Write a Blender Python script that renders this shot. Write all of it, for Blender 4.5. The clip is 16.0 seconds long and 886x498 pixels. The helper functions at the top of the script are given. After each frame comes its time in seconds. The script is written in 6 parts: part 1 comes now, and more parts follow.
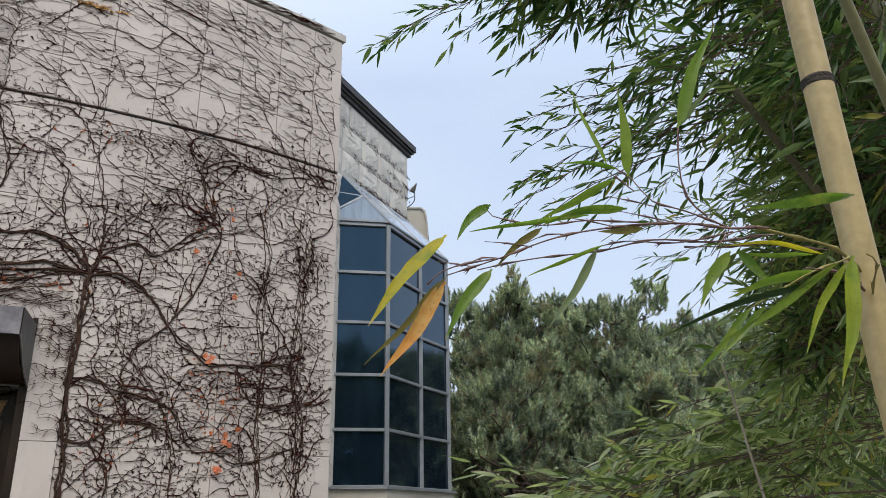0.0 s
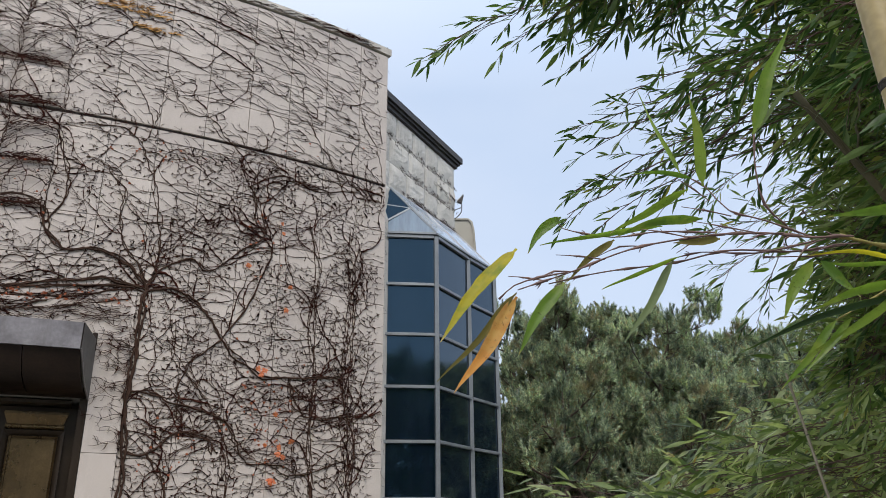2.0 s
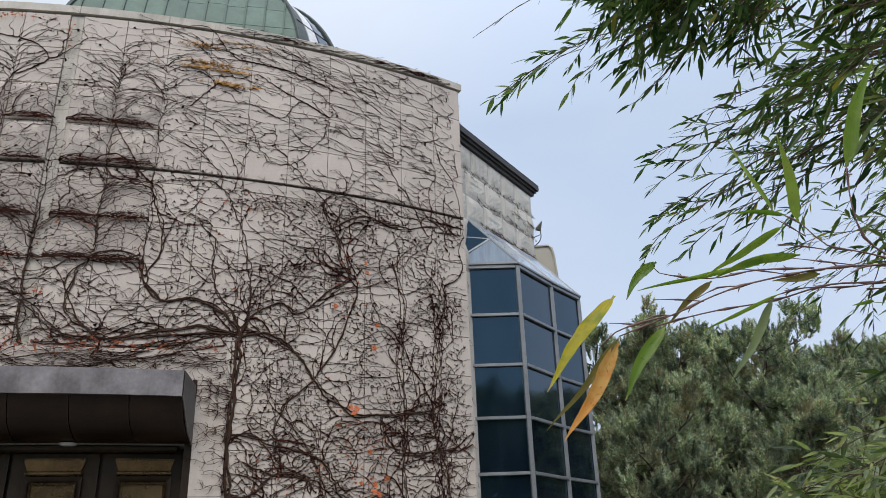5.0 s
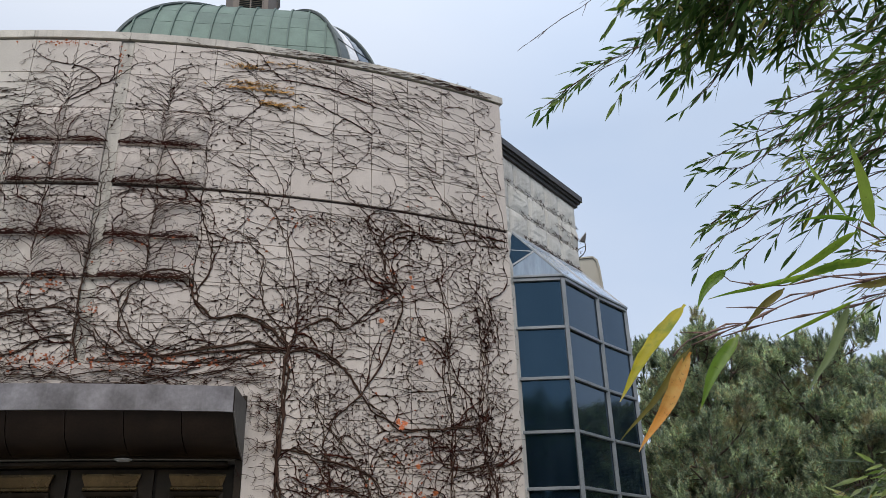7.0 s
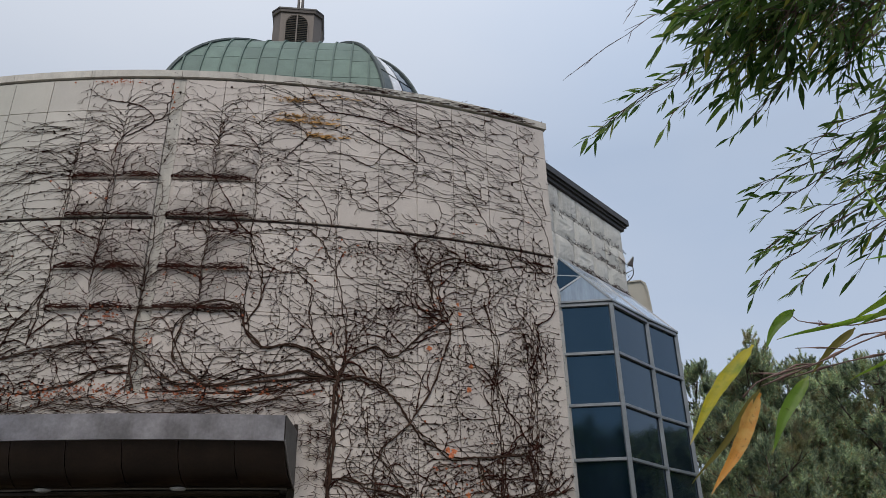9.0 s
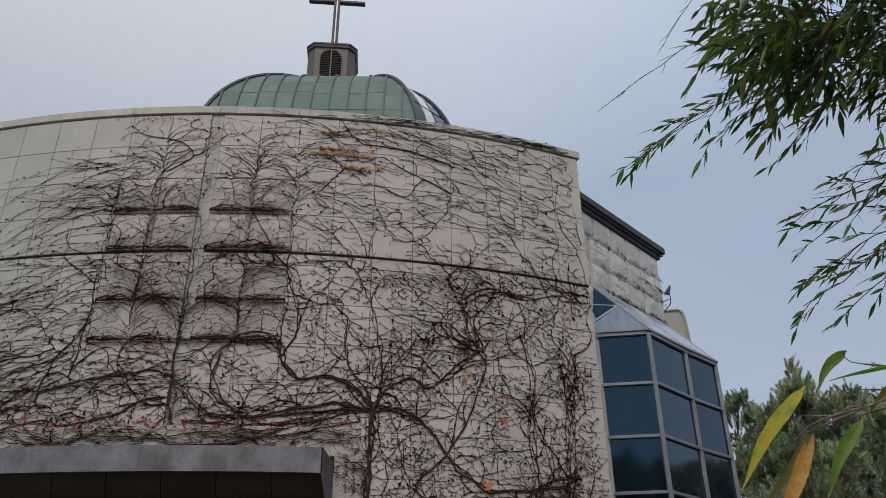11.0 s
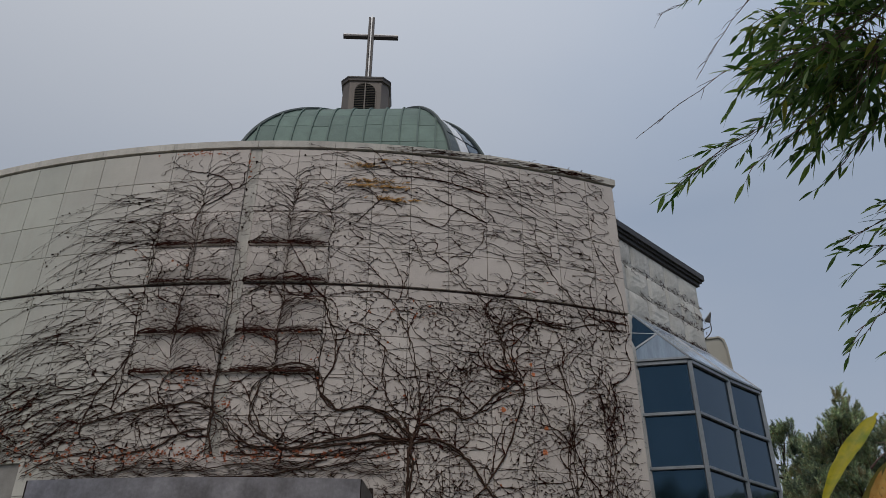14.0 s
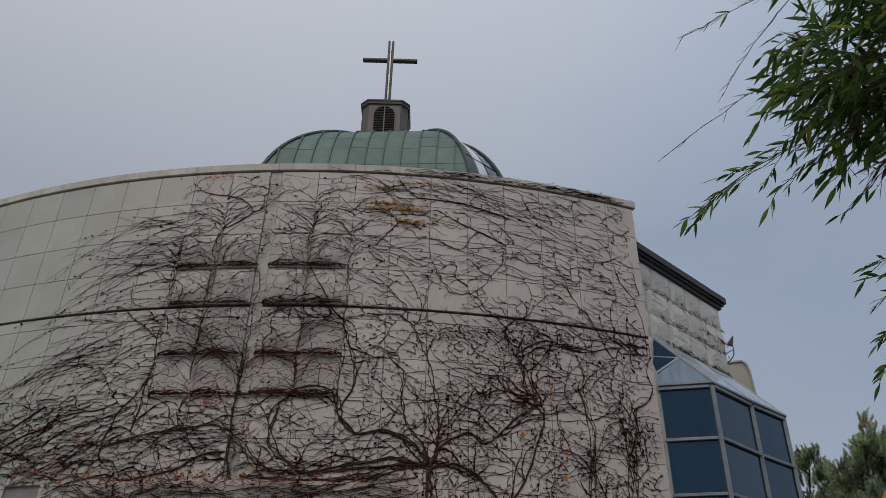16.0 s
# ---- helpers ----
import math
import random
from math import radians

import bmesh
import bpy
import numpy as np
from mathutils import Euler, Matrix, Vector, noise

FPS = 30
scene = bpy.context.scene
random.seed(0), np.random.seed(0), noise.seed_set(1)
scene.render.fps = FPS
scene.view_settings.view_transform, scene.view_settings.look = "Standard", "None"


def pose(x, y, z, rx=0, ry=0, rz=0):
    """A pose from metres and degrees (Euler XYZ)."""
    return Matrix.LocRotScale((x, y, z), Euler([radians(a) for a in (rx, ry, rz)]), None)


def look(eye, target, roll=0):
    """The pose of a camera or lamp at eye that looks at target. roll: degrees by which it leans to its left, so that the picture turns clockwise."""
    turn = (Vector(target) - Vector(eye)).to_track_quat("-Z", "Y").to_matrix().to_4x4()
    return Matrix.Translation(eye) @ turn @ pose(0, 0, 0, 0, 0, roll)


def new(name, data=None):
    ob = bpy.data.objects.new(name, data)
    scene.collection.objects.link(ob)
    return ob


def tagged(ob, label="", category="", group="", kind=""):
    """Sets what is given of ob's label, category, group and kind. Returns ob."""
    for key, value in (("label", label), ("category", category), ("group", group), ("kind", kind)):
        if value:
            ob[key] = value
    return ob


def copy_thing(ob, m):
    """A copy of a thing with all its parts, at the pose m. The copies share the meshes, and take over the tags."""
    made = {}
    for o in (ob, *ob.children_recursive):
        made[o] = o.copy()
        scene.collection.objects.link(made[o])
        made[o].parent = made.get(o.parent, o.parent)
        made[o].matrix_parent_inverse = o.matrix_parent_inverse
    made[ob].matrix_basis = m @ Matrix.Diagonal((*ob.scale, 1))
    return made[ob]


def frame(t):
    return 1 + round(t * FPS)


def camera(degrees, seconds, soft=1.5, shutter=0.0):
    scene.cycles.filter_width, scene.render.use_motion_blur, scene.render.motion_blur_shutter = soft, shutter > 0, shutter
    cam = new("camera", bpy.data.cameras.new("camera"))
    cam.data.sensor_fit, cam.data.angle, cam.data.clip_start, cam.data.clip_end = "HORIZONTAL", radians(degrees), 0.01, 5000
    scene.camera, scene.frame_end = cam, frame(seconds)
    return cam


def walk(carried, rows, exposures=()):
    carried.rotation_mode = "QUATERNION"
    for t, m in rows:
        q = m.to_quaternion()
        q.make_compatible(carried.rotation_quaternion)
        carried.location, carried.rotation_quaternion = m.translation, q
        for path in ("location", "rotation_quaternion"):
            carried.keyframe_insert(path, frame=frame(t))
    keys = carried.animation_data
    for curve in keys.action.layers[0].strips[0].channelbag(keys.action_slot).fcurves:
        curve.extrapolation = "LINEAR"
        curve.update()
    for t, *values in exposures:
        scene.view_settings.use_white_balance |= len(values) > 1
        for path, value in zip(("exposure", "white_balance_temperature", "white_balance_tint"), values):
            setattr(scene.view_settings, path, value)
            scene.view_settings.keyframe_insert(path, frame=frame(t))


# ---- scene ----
from mathutils import kdtree

cam = camera(59.1, 16.0, soft=0.75)
PATH = [
    (0.0, pose(0.0000, 0.0000, 1.6000, 109.475, 0.918, 0.603)),
    (0.5, pose(-0.0065, 0.0046, 1.6013, 109.671, 0.786, 1.384)),
    (1.0, pose(-0.0157, 0.0085, 1.6008, 109.868, 0.621, 2.059)),
    (1.5, pose(-0.0235, 0.0082, 1.6039, 110.051, 0.586, 2.922)),
    (2.0, pose(-0.0244, 0.0066, 1.6070, 110.315, 0.573, 4.094)),
    (2.5, pose(-0.0259, 0.0054, 1.6096, 110.634, 0.944, 5.337)),
    (3.0, pose(-0.0273, -0.0001, 1.6140, 111.019, 1.228, 6.593)),
    (3.5, pose(-0.0268, -0.0110, 1.6196, 111.435, 1.509, 7.797)),
    (4.0, pose(-0.0267, -0.0248, 1.6224, 111.874, 1.731, 8.854)),
    (6.5, pose(-0.0644, -0.0468, 1.6144, 113.451, 1.720, 13.435)),
    (7.0, pose(-0.0647, -0.0505, 1.6159, 113.727, 1.606, 14.110)),
    (7.5, pose(-0.0696, -0.0509, 1.6195, 114.047, 1.473, 14.888)),
    (8.0, pose(-0.0721, -0.0582, 1.6230, 114.483, 1.390, 15.727)),
    (8.5, pose(-0.0751, -0.0709, 1.6268, 115.123, 1.354, 16.590)),
    (9.0, pose(-0.0796, -0.0806, 1.6277, 115.664, 1.116, 17.475)),
    (11.5, pose(-0.0893, -0.1027, 1.6373, 118.270, 0.393, 20.367)),
    (12.0, pose(-0.0922, -0.1052, 1.6373, 118.624, 0.321, 20.859)),
    (12.5, pose(-0.0961, -0.1072, 1.6349, 118.997, 0.287, 21.374)),
    (13.0, pose(-0.1030, -0.1094, 1.6325, 119.337, 0.121, 21.738)),
    (13.5, pose(-0.1081, -0.1102, 1.6318, 119.755, 0.006, 22.106)),
    (14.0, pose(-0.1116, -0.1091, 1.6333, 120.038, -0.097, 22.438)),
    (14.5, pose(-0.1159, -0.1061, 1.6368, 120.348, -0.252, 22.749)),
    (15.0, pose(-0.1199, -0.1030, 1.6414, 120.725, -0.498, 23.007)),
    (15.5, pose(-0.1226, -0.1018, 1.6469, 121.115, -0.750, 23.278)),
    (16.0, pose(-0.1220, -0.1021, 1.6531, 121.609, -0.835, 23.582)),
]
EXPOSURE = [(0.0, 0.35), (3.0, 0.29), (4.0, 0.20), (6.5, 0.20), (8.0, 0.08), (9.0, -0.13), (11.5, -0.41), (12.5, -0.47), (14.0, -0.68), (16.0, -0.75)]
walk(cam, PATH, EXPOSURE)

# ---------------------------------------------------------------- light and sky
SUN_AZ, SUN_EL = radians(170), radians(52)
world = bpy.data.worlds.new("sky")
scene.world = world
world.use_nodes = True
wn, wl = world.node_tree.nodes, world.node_tree.links
wn.clear()
w_out = wn.new("ShaderNodeOutputWorld")
w_bg = wn.new("ShaderNodeBackground")
w_sky = wn.new("ShaderNodeTexSky")
w_sky.sky_type, w_sky.sun_disc = "NISHITA", False
w_sky.sun_elevation, w_sky.sun_rotation = SUN_EL, SUN_AZ
w_sky.air_density, w_sky.dust_density = 1.0, 2.5
w_co = wn.new("ShaderNodeTexCoord")
w_map = wn.new("ShaderNodeMapping")
w_map.inputs["Scale"].default_value = (1.0, 1.0, 2.2)
w_noise = wn.new("ShaderNodeTexNoise")
w_noise.inputs["Scale"].default_value = 1.6
w_noise.inputs["Detail"].default_value = 5
w_ramp = wn.new("ShaderNodeValToRGB")
w_ramp.color_ramp.elements[0].position, w_ramp.color_ramp.elements[1].position = 0.35, 0.72
w_ramp.color_ramp.elements[0].color = (5.4, 6.7, 8.9, 1)
w_ramp.color_ramp.elements[1].color = (6.8, 7.75, 9.4, 1)
w_mix = wn.new("ShaderNodeMixRGB")
w_mix.inputs[0].default_value = 0.86
wl.new(w_co.outputs["Generated"], w_map.inputs[0])
wl.new(w_map.outputs[0], w_noise.inputs["Vector"])
wl.new(w_noise.outputs["Fac"], w_ramp.inputs[0])
wl.new(w_sky.outputs[0], w_mix.inputs[1])
wl.new(w_ramp.outputs[0], w_mix.inputs[2])
# an overcast sky is brighter towards the zenith, with a whiter veil of cloud over the building
w_sep = wn.new("ShaderNodeSeparateXYZ")
w_high = wn.new("ShaderNodeMapRange")
w_high.inputs["From Min"].default_value, w_high.inputs["From Max"].default_value = 0.52, 0.85
w_high.inputs["To Min"].default_value, w_high.inputs["To Max"].default_value = 1.0, 1.55
w_gain = wn.new("ShaderNodeVectorMath")
w_gain.operation = "SCALE"
wl.new(w_co.outputs["Generated"], w_sep.inputs[0])
wl.new(w_sep.outputs["Z"], w_high.inputs["Value"])
w_side = wn.new("ShaderNodeVectorMath")
w_side.operation = "DOT_PRODUCT"
w_side.inputs[1].default_value = (-0.28, 0.0, 0.88)
w_veil = wn.new("ShaderNodeMapRange")
w_veil.inputs["From Min"].default_value, w_veil.inputs["From Max"].default_value = 0.48, 0.82
w_veil.inputs["To Max"].default_value = 0.85
w_white = wn.new("ShaderNodeMixRGB")
w_white.inputs[2].default_value = (7.3, 7.5, 7.95, 1)
wl.new(w_co.outputs["Generated"], w_side.inputs[0])
wl.new(w_side.outputs["Value"], w_veil.inputs["Value"])
wl.new(w_veil.outputs[0], w_white.inputs[0])
wl.new(w_mix.outputs[0], w_white.inputs[1])
wl.new(w_white.outputs[0], w_gain.inputs[0])
wl.new(w_high.outputs[0], w_gain.inputs["Scale"])
wl.new(w_gain.outputs[0], w_bg.inputs[0])
w_bg.inputs[1].default_value = 0.09
wl.new(w_bg.outputs[0], w_out.inputs[0])
sun = new("sun", bpy.data.lights.new("sun", "SUN"))
sun.data.energy, sun.data.angle, sun.data.color = 1.7, radians(35), (1.0, 0.93, 0.85)
sun.matrix_world = look((math.sin(SUN_AZ) * 50, math.cos(SUN_AZ) * 50, 50 * math.tan(SUN_EL)), (0, 0, 0))


# ---------------------------------------------------------------- materials
def nodes_of(name):
    m = bpy.data.materials.new(name)
    m.use_nodes = True
    return m, m.node_tree.nodes, m.node_tree.links, m.node_tree.nodes["Principled BSDF"]


def ramp(nt, link, src, stops):
    r = nt.new("ShaderNodeValToRGB")
    while len(r.color_ramp.elements) < len(stops):
        r.color_ramp.elements.new(0.5)
    for e, (p, c) in zip(r.color_ramp.elements, stops):
        e.position, e.color = p, (*c, 1)
    link.new(src, r.inputs[0])
    return r.outputs[0]


def tex_noise(nt, link, vec, scale, detail=4, rough=0.6, stretch=None):
    n = nt.new("ShaderNodeTexNoise")
    n.inputs["Scale"].default_value, n.inputs["Detail"].default_value = scale, detail
    n.inputs["Roughness"].default_value = rough
    if stretch:
        mp = nt.new("ShaderNodeMapping")
        mp.inputs["Scale"].default_value = stretch
        link.new(vec, mp.inputs[0])
        vec = mp.outputs[0]
    link.new(vec, n.inputs["Vector"])
    return n.outputs["Fac"]


def blend(nt, link, kind, fac, a, b):
    m = nt.new("ShaderNodeMixRGB")
    m.blend_type = kind
    for i, v in enumerate((fac, a, b)):
        if isinstance(v, (int, float)):
            m.inputs[i].default_value = v
        elif isinstance(v, tuple):
            m.inputs[i].default_value = (*v, 1)
        else:
            link.new(v, m.inputs[i])
    return m.outputs[0]


def bump(nt, link, bsdf, height, strength, distance=0.01):
    b = nt.new("ShaderNodeBump")
    b.inputs["Strength"].default_value, b.inputs["Distance"].default_value = strength, distance
    link.new(height, b.inputs["Height"])
    link.new(b.outputs[0], bsdf.inputs["Normal"])


def surface(name, dark, light, scale, rough=0.7, metal=0.0, grain=120.0, bump_k=0.15, streak=0.0, streak_col=(0.1, 0.1, 0.08),
            vary=0.12, island=False, spec=0.5, coords="Position", streak_scale=3.0, side_tint=None):
    """A weathered surface: blotches, fine grain, vertical streaks, a tint that differs from piece to piece."""
    m, nt, link, bsdf = nodes_of(name)
    if coords == "Position":
        vec = nt.new("ShaderNodeNewGeometry").outputs["Position"]
    else:
        vec = nt.new("ShaderNodeTexCoord").outputs["Object"]
    big = tex_noise(nt, link, vec, scale, 5)
    fine = tex_noise(nt, link, vec, grain, 2)
    col = ramp(nt, link, big, [(0.3, dark), (0.7, light)])
    g = ramp(nt, link, fine, [(0.3, (0.8, 0.8, 0.8)), (0.75, (1.12, 1.12, 1.12))])
    col = blend(nt, link, "MULTIPLY", 0.8, col, g)
    if vary:
        src = nt.new("ShaderNodeNewGeometry").outputs["Random Per Island"] if island else nt.new("ShaderNodeObjectInfo").outputs["Random"]
        v = ramp(nt, link, src, [(0.0, (1 - vary,) * 3), (1.0, (1 + vary, 1 + vary, 1 + vary * 0.8))])
        col = blend(nt, link, "MULTIPLY", 1.0, col, v)
    # Colour is multiplied by tint at x0 and below, fading out at x1.
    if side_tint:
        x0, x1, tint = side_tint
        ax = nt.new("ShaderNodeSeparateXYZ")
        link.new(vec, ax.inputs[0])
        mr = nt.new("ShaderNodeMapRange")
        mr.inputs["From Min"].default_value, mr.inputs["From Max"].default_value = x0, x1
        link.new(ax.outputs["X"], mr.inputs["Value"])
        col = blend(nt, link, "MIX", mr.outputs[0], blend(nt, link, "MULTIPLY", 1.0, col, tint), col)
    if streak:
        s = tex_noise(nt, link, vec, streak_scale, 5, 0.65, (3.0, 3.0, 0.22))
        f = ramp(nt, link, s, [(0.52, (0, 0, 0)), (0.78, (streak,) * 3)])
        col = blend(nt, link, "MIX", f, col, streak_col)
    link.new(col, bsdf.inputs["Base Color"])
    rr = ramp(nt, link, big, [(0.2, (max(rough - 0.1, 0.02),) * 3), (0.8, (min(rough + 0.1, 1),) * 3)])
    link.new(rr, bsdf.inputs["Roughness"])
    bsdf.inputs["Metallic"].default_value = metal
    bsdf.inputs["Specular IOR Level"].default_value = spec
    if bump_k:
        both = blend(nt, link, "ADD", 0.6, fine, big)
        bump(nt, link, bsdf, both, bump_k)
    return m


def leafy(name, stops, gloss=0.45, through_light=0.35, vein=True, island=True, tip=None, mottle=None, spec=0.35, clump=None):
    """A leaf: hue from leaf to leaf, light passing through, long faint veins."""
    m, nt, link, bsdf = nodes_of(name)
    rnd = (nt.new("ShaderNodeNewGeometry").outputs["Random Per Island"] if island else nt.new("ShaderNodeObjectInfo").outputs["Random"])
    col = ramp(nt, link, rnd, stops)
    pos = nt.new("ShaderNodeNewGeometry").outputs["Position"]
    blot = tex_noise(nt, link, pos, 22.0, 4)
    col = blend(nt, link, "MULTIPLY", 0.8, col, ramp(nt, link, blot, [(0.3, (0.7, 0.72, 0.7)), (0.7, (1.2, 1.2, 1.1))]))
    uv = nt.new("ShaderNodeUVMap").outputs["UV"] if vein else None
    if vein:
        sep = nt.new("ShaderNodeSeparateXYZ")
        link.new(uv, sep.inputs[0])
        vn = tex_noise(nt, link, uv, 9.0, 3, 0.6, (5.0, 0.25, 1.0))
        col = blend(nt, link, "MULTIPLY", 0.55, col, ramp(nt, link, vn, [(0.35, (0.72, 0.76, 0.7)), (0.65, (1.15, 1.12, 1.1))]))
        if tip:
            fade = ramp(nt, link, sep.outputs["Y"], [(tip[0], (0, 0, 0)), (min(tip[0] + 0.12, 1.0), (1, 1, 1))])
            col = blend(nt, link, "MIX", fade, col, tip[1])
    if mottle:
        patch = tex_noise(nt, link, pos, 34.0, 4, 0.6)
        col = blend(nt, link, "MIX", ramp(nt, link, patch, [(0.50, (0, 0, 0)), (0.66, (0.8, 0.8, 0.8))]), col, mottle)
        spots = tex_noise(nt, link, pos, 190.0, 3, 0.7)
        col = blend(nt, link, "MULTIPLY", 1.0, col, ramp(nt, link, spots, [(0.27, (0.45, 0.38, 0.3)), (0.38, (1, 1, 1))]))
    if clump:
        # shaded gaps and bright tops of the tufts, painted into the needle colour
        tuft_shade = tex_noise(nt, link, pos, 2.4, 3, 0.55)
        col = blend(nt, link, "MULTIPLY", 1.0, col, ramp(nt, link, tuft_shade, [(0.36, (0.32, 0.36, 0.38)), (0.64, (1.65, 1.6, 1.5))]))
        old = tex_noise(nt, link, pos, 1.1, 3, 0.6, (1.0, 1.0, 1.3))
        col = blend(nt, link, "MIX", ramp(nt, link, old, [(0.56, (0, 0, 0)), (0.70, (0.6, 0.6, 0.6))]), col, clump)
    link.new(col, bsdf.inputs["Base Color"])
    bsdf.inputs["Roughness"].default_value = gloss
    bsdf.inputs["Specular IOR Level"].default_value = spec
    tr = nt.new("ShaderNodeBsdfTranslucent")
    link.new(blend(nt, link, "MULTIPLY", 1.0, col, (1.5, 1.6, 0.8)), tr.inputs["Color"])
    mix = nt.new("ShaderNodeMixShader")
    mix.inputs[0].default_value = through_light
    link.new(bsdf.outputs[0], mix.inputs[1])
    link.new(tr.outputs[0], mix.inputs[2])
    link.new(mix.outputs[0], nt["Material Output"].inputs["Surface"])
    return m


def glazing(name, tint, rough=0.03, clear=0.35):
    """Tinted, coated glass with faint dirt."""
    m, nt, link, bsdf = nodes_of(name)
    pos = nt.new("ShaderNodeNewGeometry").outputs["Position"]
    dirt = tex_noise(nt, link, pos, 4.0, 5, 0.7, (2.0, 2.0, 0.25))
    col = ramp(nt, link, dirt, [(0.35, tint), (0.8, tuple(c * 1.7 + 0.01 for c in tint))])
    link.new(col, bsdf.inputs["Base Color"])
    link.new(ramp(nt, link, dirt, [(0.4, (rough,) * 3), (0.8, (rough + 0.09,) * 3)]), bsdf.inputs["Roughness"])
    bsdf.inputs["Transmission Weight"].default_value = clear
    bsdf.inputs["IOR"].default_value = 1.6
    bsdf.inputs["Specular IOR Level"].default_value = 0.85
    bsdf.inputs["Specular Tint"].default_value = (0.42, 0.74, 1.0, 1)
    wav = tex_noise(nt, link, pos, 1.3, 1)
    bump(nt, link, bsdf, wav, 0.05, 0.02)
    return m


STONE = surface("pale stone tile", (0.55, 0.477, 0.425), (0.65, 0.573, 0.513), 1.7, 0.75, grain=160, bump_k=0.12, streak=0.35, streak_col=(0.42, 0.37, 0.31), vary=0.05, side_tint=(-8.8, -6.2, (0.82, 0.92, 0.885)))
CAPSTONE = surface("weathered cap stone", (0.48, 0.44, 0.385), (0.66, 0.61, 0.54), 3.0, 0.85, grain=90, bump_k=0.3, streak=0.5, streak_col=(0.16, 0.15, 0.12), vary=0.07)
RUSTIC = surface("rough split stone", (0.53, 0.462, 0.41), (0.65, 0.572, 0.512), 5.0, 0.9, grain=60, bump_k=0.4, streak=0.15, streak_col=(0.34, 0.31, 0.24), vary=0.06)
ASHLAR = surface("pale ashlar block", (0.58, 0.54, 0.485), (0.75, 0.71, 0.65), 2.5, 0.85, grain=70, bump_k=0.35, streak=0.4, streak_col=(0.25, 0.24, 0.21), vary=0.10)
MORTAR = surface("grey joint mortar", (0.22, 0.205, 0.185), (0.32, 0.30, 0.27), 6.0, 0.95, vary=0)
CREAM = surface("cream render", (0.40, 0.37, 0.31), (0.48, 0.45, 0.38), 2.0, 0.85, vary=0)
BRONZE = surface("dark bronze sheet", (0.014, 0.0075, 0.0048), (0.034, 0.0195, 0.0118), 2.5, 0.40, 0.5, grain=40, bump_k=0.05, vary=0.06)
FASCIA = surface("dull steel sheet", (0.21, 0.185, 0.182), (0.37, 0.342, 0.348), 3.0, 0.35, 0.75, grain=25, bump_k=0.06, streak=0.45, streak_col=(0.13, 0.12, 0.11), vary=0.04)
DOORLEAF = surface("dark bronze door leaf", (0.026, 0.0175, 0.011), (0.058, 0.039, 0.024), 3.0, 0.35, 0.5, grain=60, bump_k=0.06, streak=0.4, streak_col=(0.02, 0.016, 0.012), vary=0.08)
DOORMET = surface("brown bronze door", (0.12, 0.08, 0.04), (0.26, 0.175, 0.085), 3.0, 0.28, 0.8, grain=60, bump_k=0.08, streak=0.5, streak_col=(0.03, 0.025, 0.018), vary=0.08)
DARKMET = surface("dark metal coping", (0.030, 0.024, 0.022), (0.055, 0.046, 0.042), 2.0, 0.55, 0.0, vary=0.03)
ALU = surface("grey window frame", (0.22, 0.235, 0.25), (0.30, 0.315, 0.33), 3.0, 0.45, 0.4, grain=50, bump_k=0.03, streak=0.3, streak_col=(0.15, 0.15, 0.15), vary=0.05)
COPPER = surface("green copper patina", (0.090, 0.142, 0.120), (0.155, 0.222, 0.188), 1.8, 0.65, 0.15, grain=30, bump_k=0.1, streak=0.45, streak_col=(0.09, 0.13, 0.105), vary=0.12)
HIP = surface("dark grey copper", (0.05, 0.065, 0.065), (0.09, 0.11, 0.105), 3.0, 0.5, 0.3, vary=0.05)
CHEEK = surface("grey brown steel", (0.09, 0.08, 0.072), (0.17, 0.155, 0.14), 3.0, 0.55, 0.15, grain=25, bump_k=0.05, streak=0.4, streak_col=(0.03, 0.027, 0.024), vary=0)
SEAM = surface("dark copper seam", (0.06, 0.10, 0.085), (0.10, 0.155, 0.13), 3.0, 0.6, 0.2, vary=0.05)
LANTERN = surface("brown grey metal", (0.115, 0.095, 0.082), (0.17, 0.145, 0.125), 2.0, 0.6, 0.3, streak=0.4, streak_col=(0.07, 0.06, 0.05), vary=0.04)
LOUVRE = surface("brown louvre", (0.20, 0.165, 0.13), (0.30, 0.25, 0.20), 4.0, 0.7, vary=0.1)
CROSSMET = surface("dark steel", (0.025, 0.02, 0.02), (0.05, 0.04, 0.038), 4.0, 0.5, 0.2, vary=0)
BRIGHT = surface("pale steel strip", (0.42, 0.42, 0.43), (0.56, 0.56, 0.57), 4.0, 0.4, 0.3, vary=0)
VINE = surface("grey brown bark", (0.021, 0.0115, 0.0075), (0.095, 0.053, 0.037), 14.0, 0.9, grain=220, bump_k=0.5, vary=0.0, spec=0.15)
TWIG = surface("dark thin twig", (0.014, 0.0036, 0.0026), (0.058, 0.0165, 0.0105), 9.0, 0.9, grain=200, bump_k=0, vary=0.3, island=True, spec=0.12)
GLASS = glazing("blue tinted glass", (0.004, 0.011, 0.022))
ROOFGLASS = glazing("pale roof glass", (0.42, 0.48, 0.56), 0.12, 0.35)
WHITEPANE = surface("milky roof pane", (0.60, 0.60, 0.61), (0.74, 0.74, 0.75), 3.0, 0.25, grain=40, bump_k=0.02, vary=0.06)
# near-black colour that stands for unlit space inside the building
ROOM_SHADE = surface("painted interior shade", (0.012, 0.014, 0.017), (0.03, 0.033, 0.038), 2.0, 0.9, vary=0)
GROUND = surface("grey paving and grit", (0.16, 0.155, 0.14), (0.26, 0.25, 0.23), 0.8, 0.9, grain=60, bump_k=0.3, vary=0)
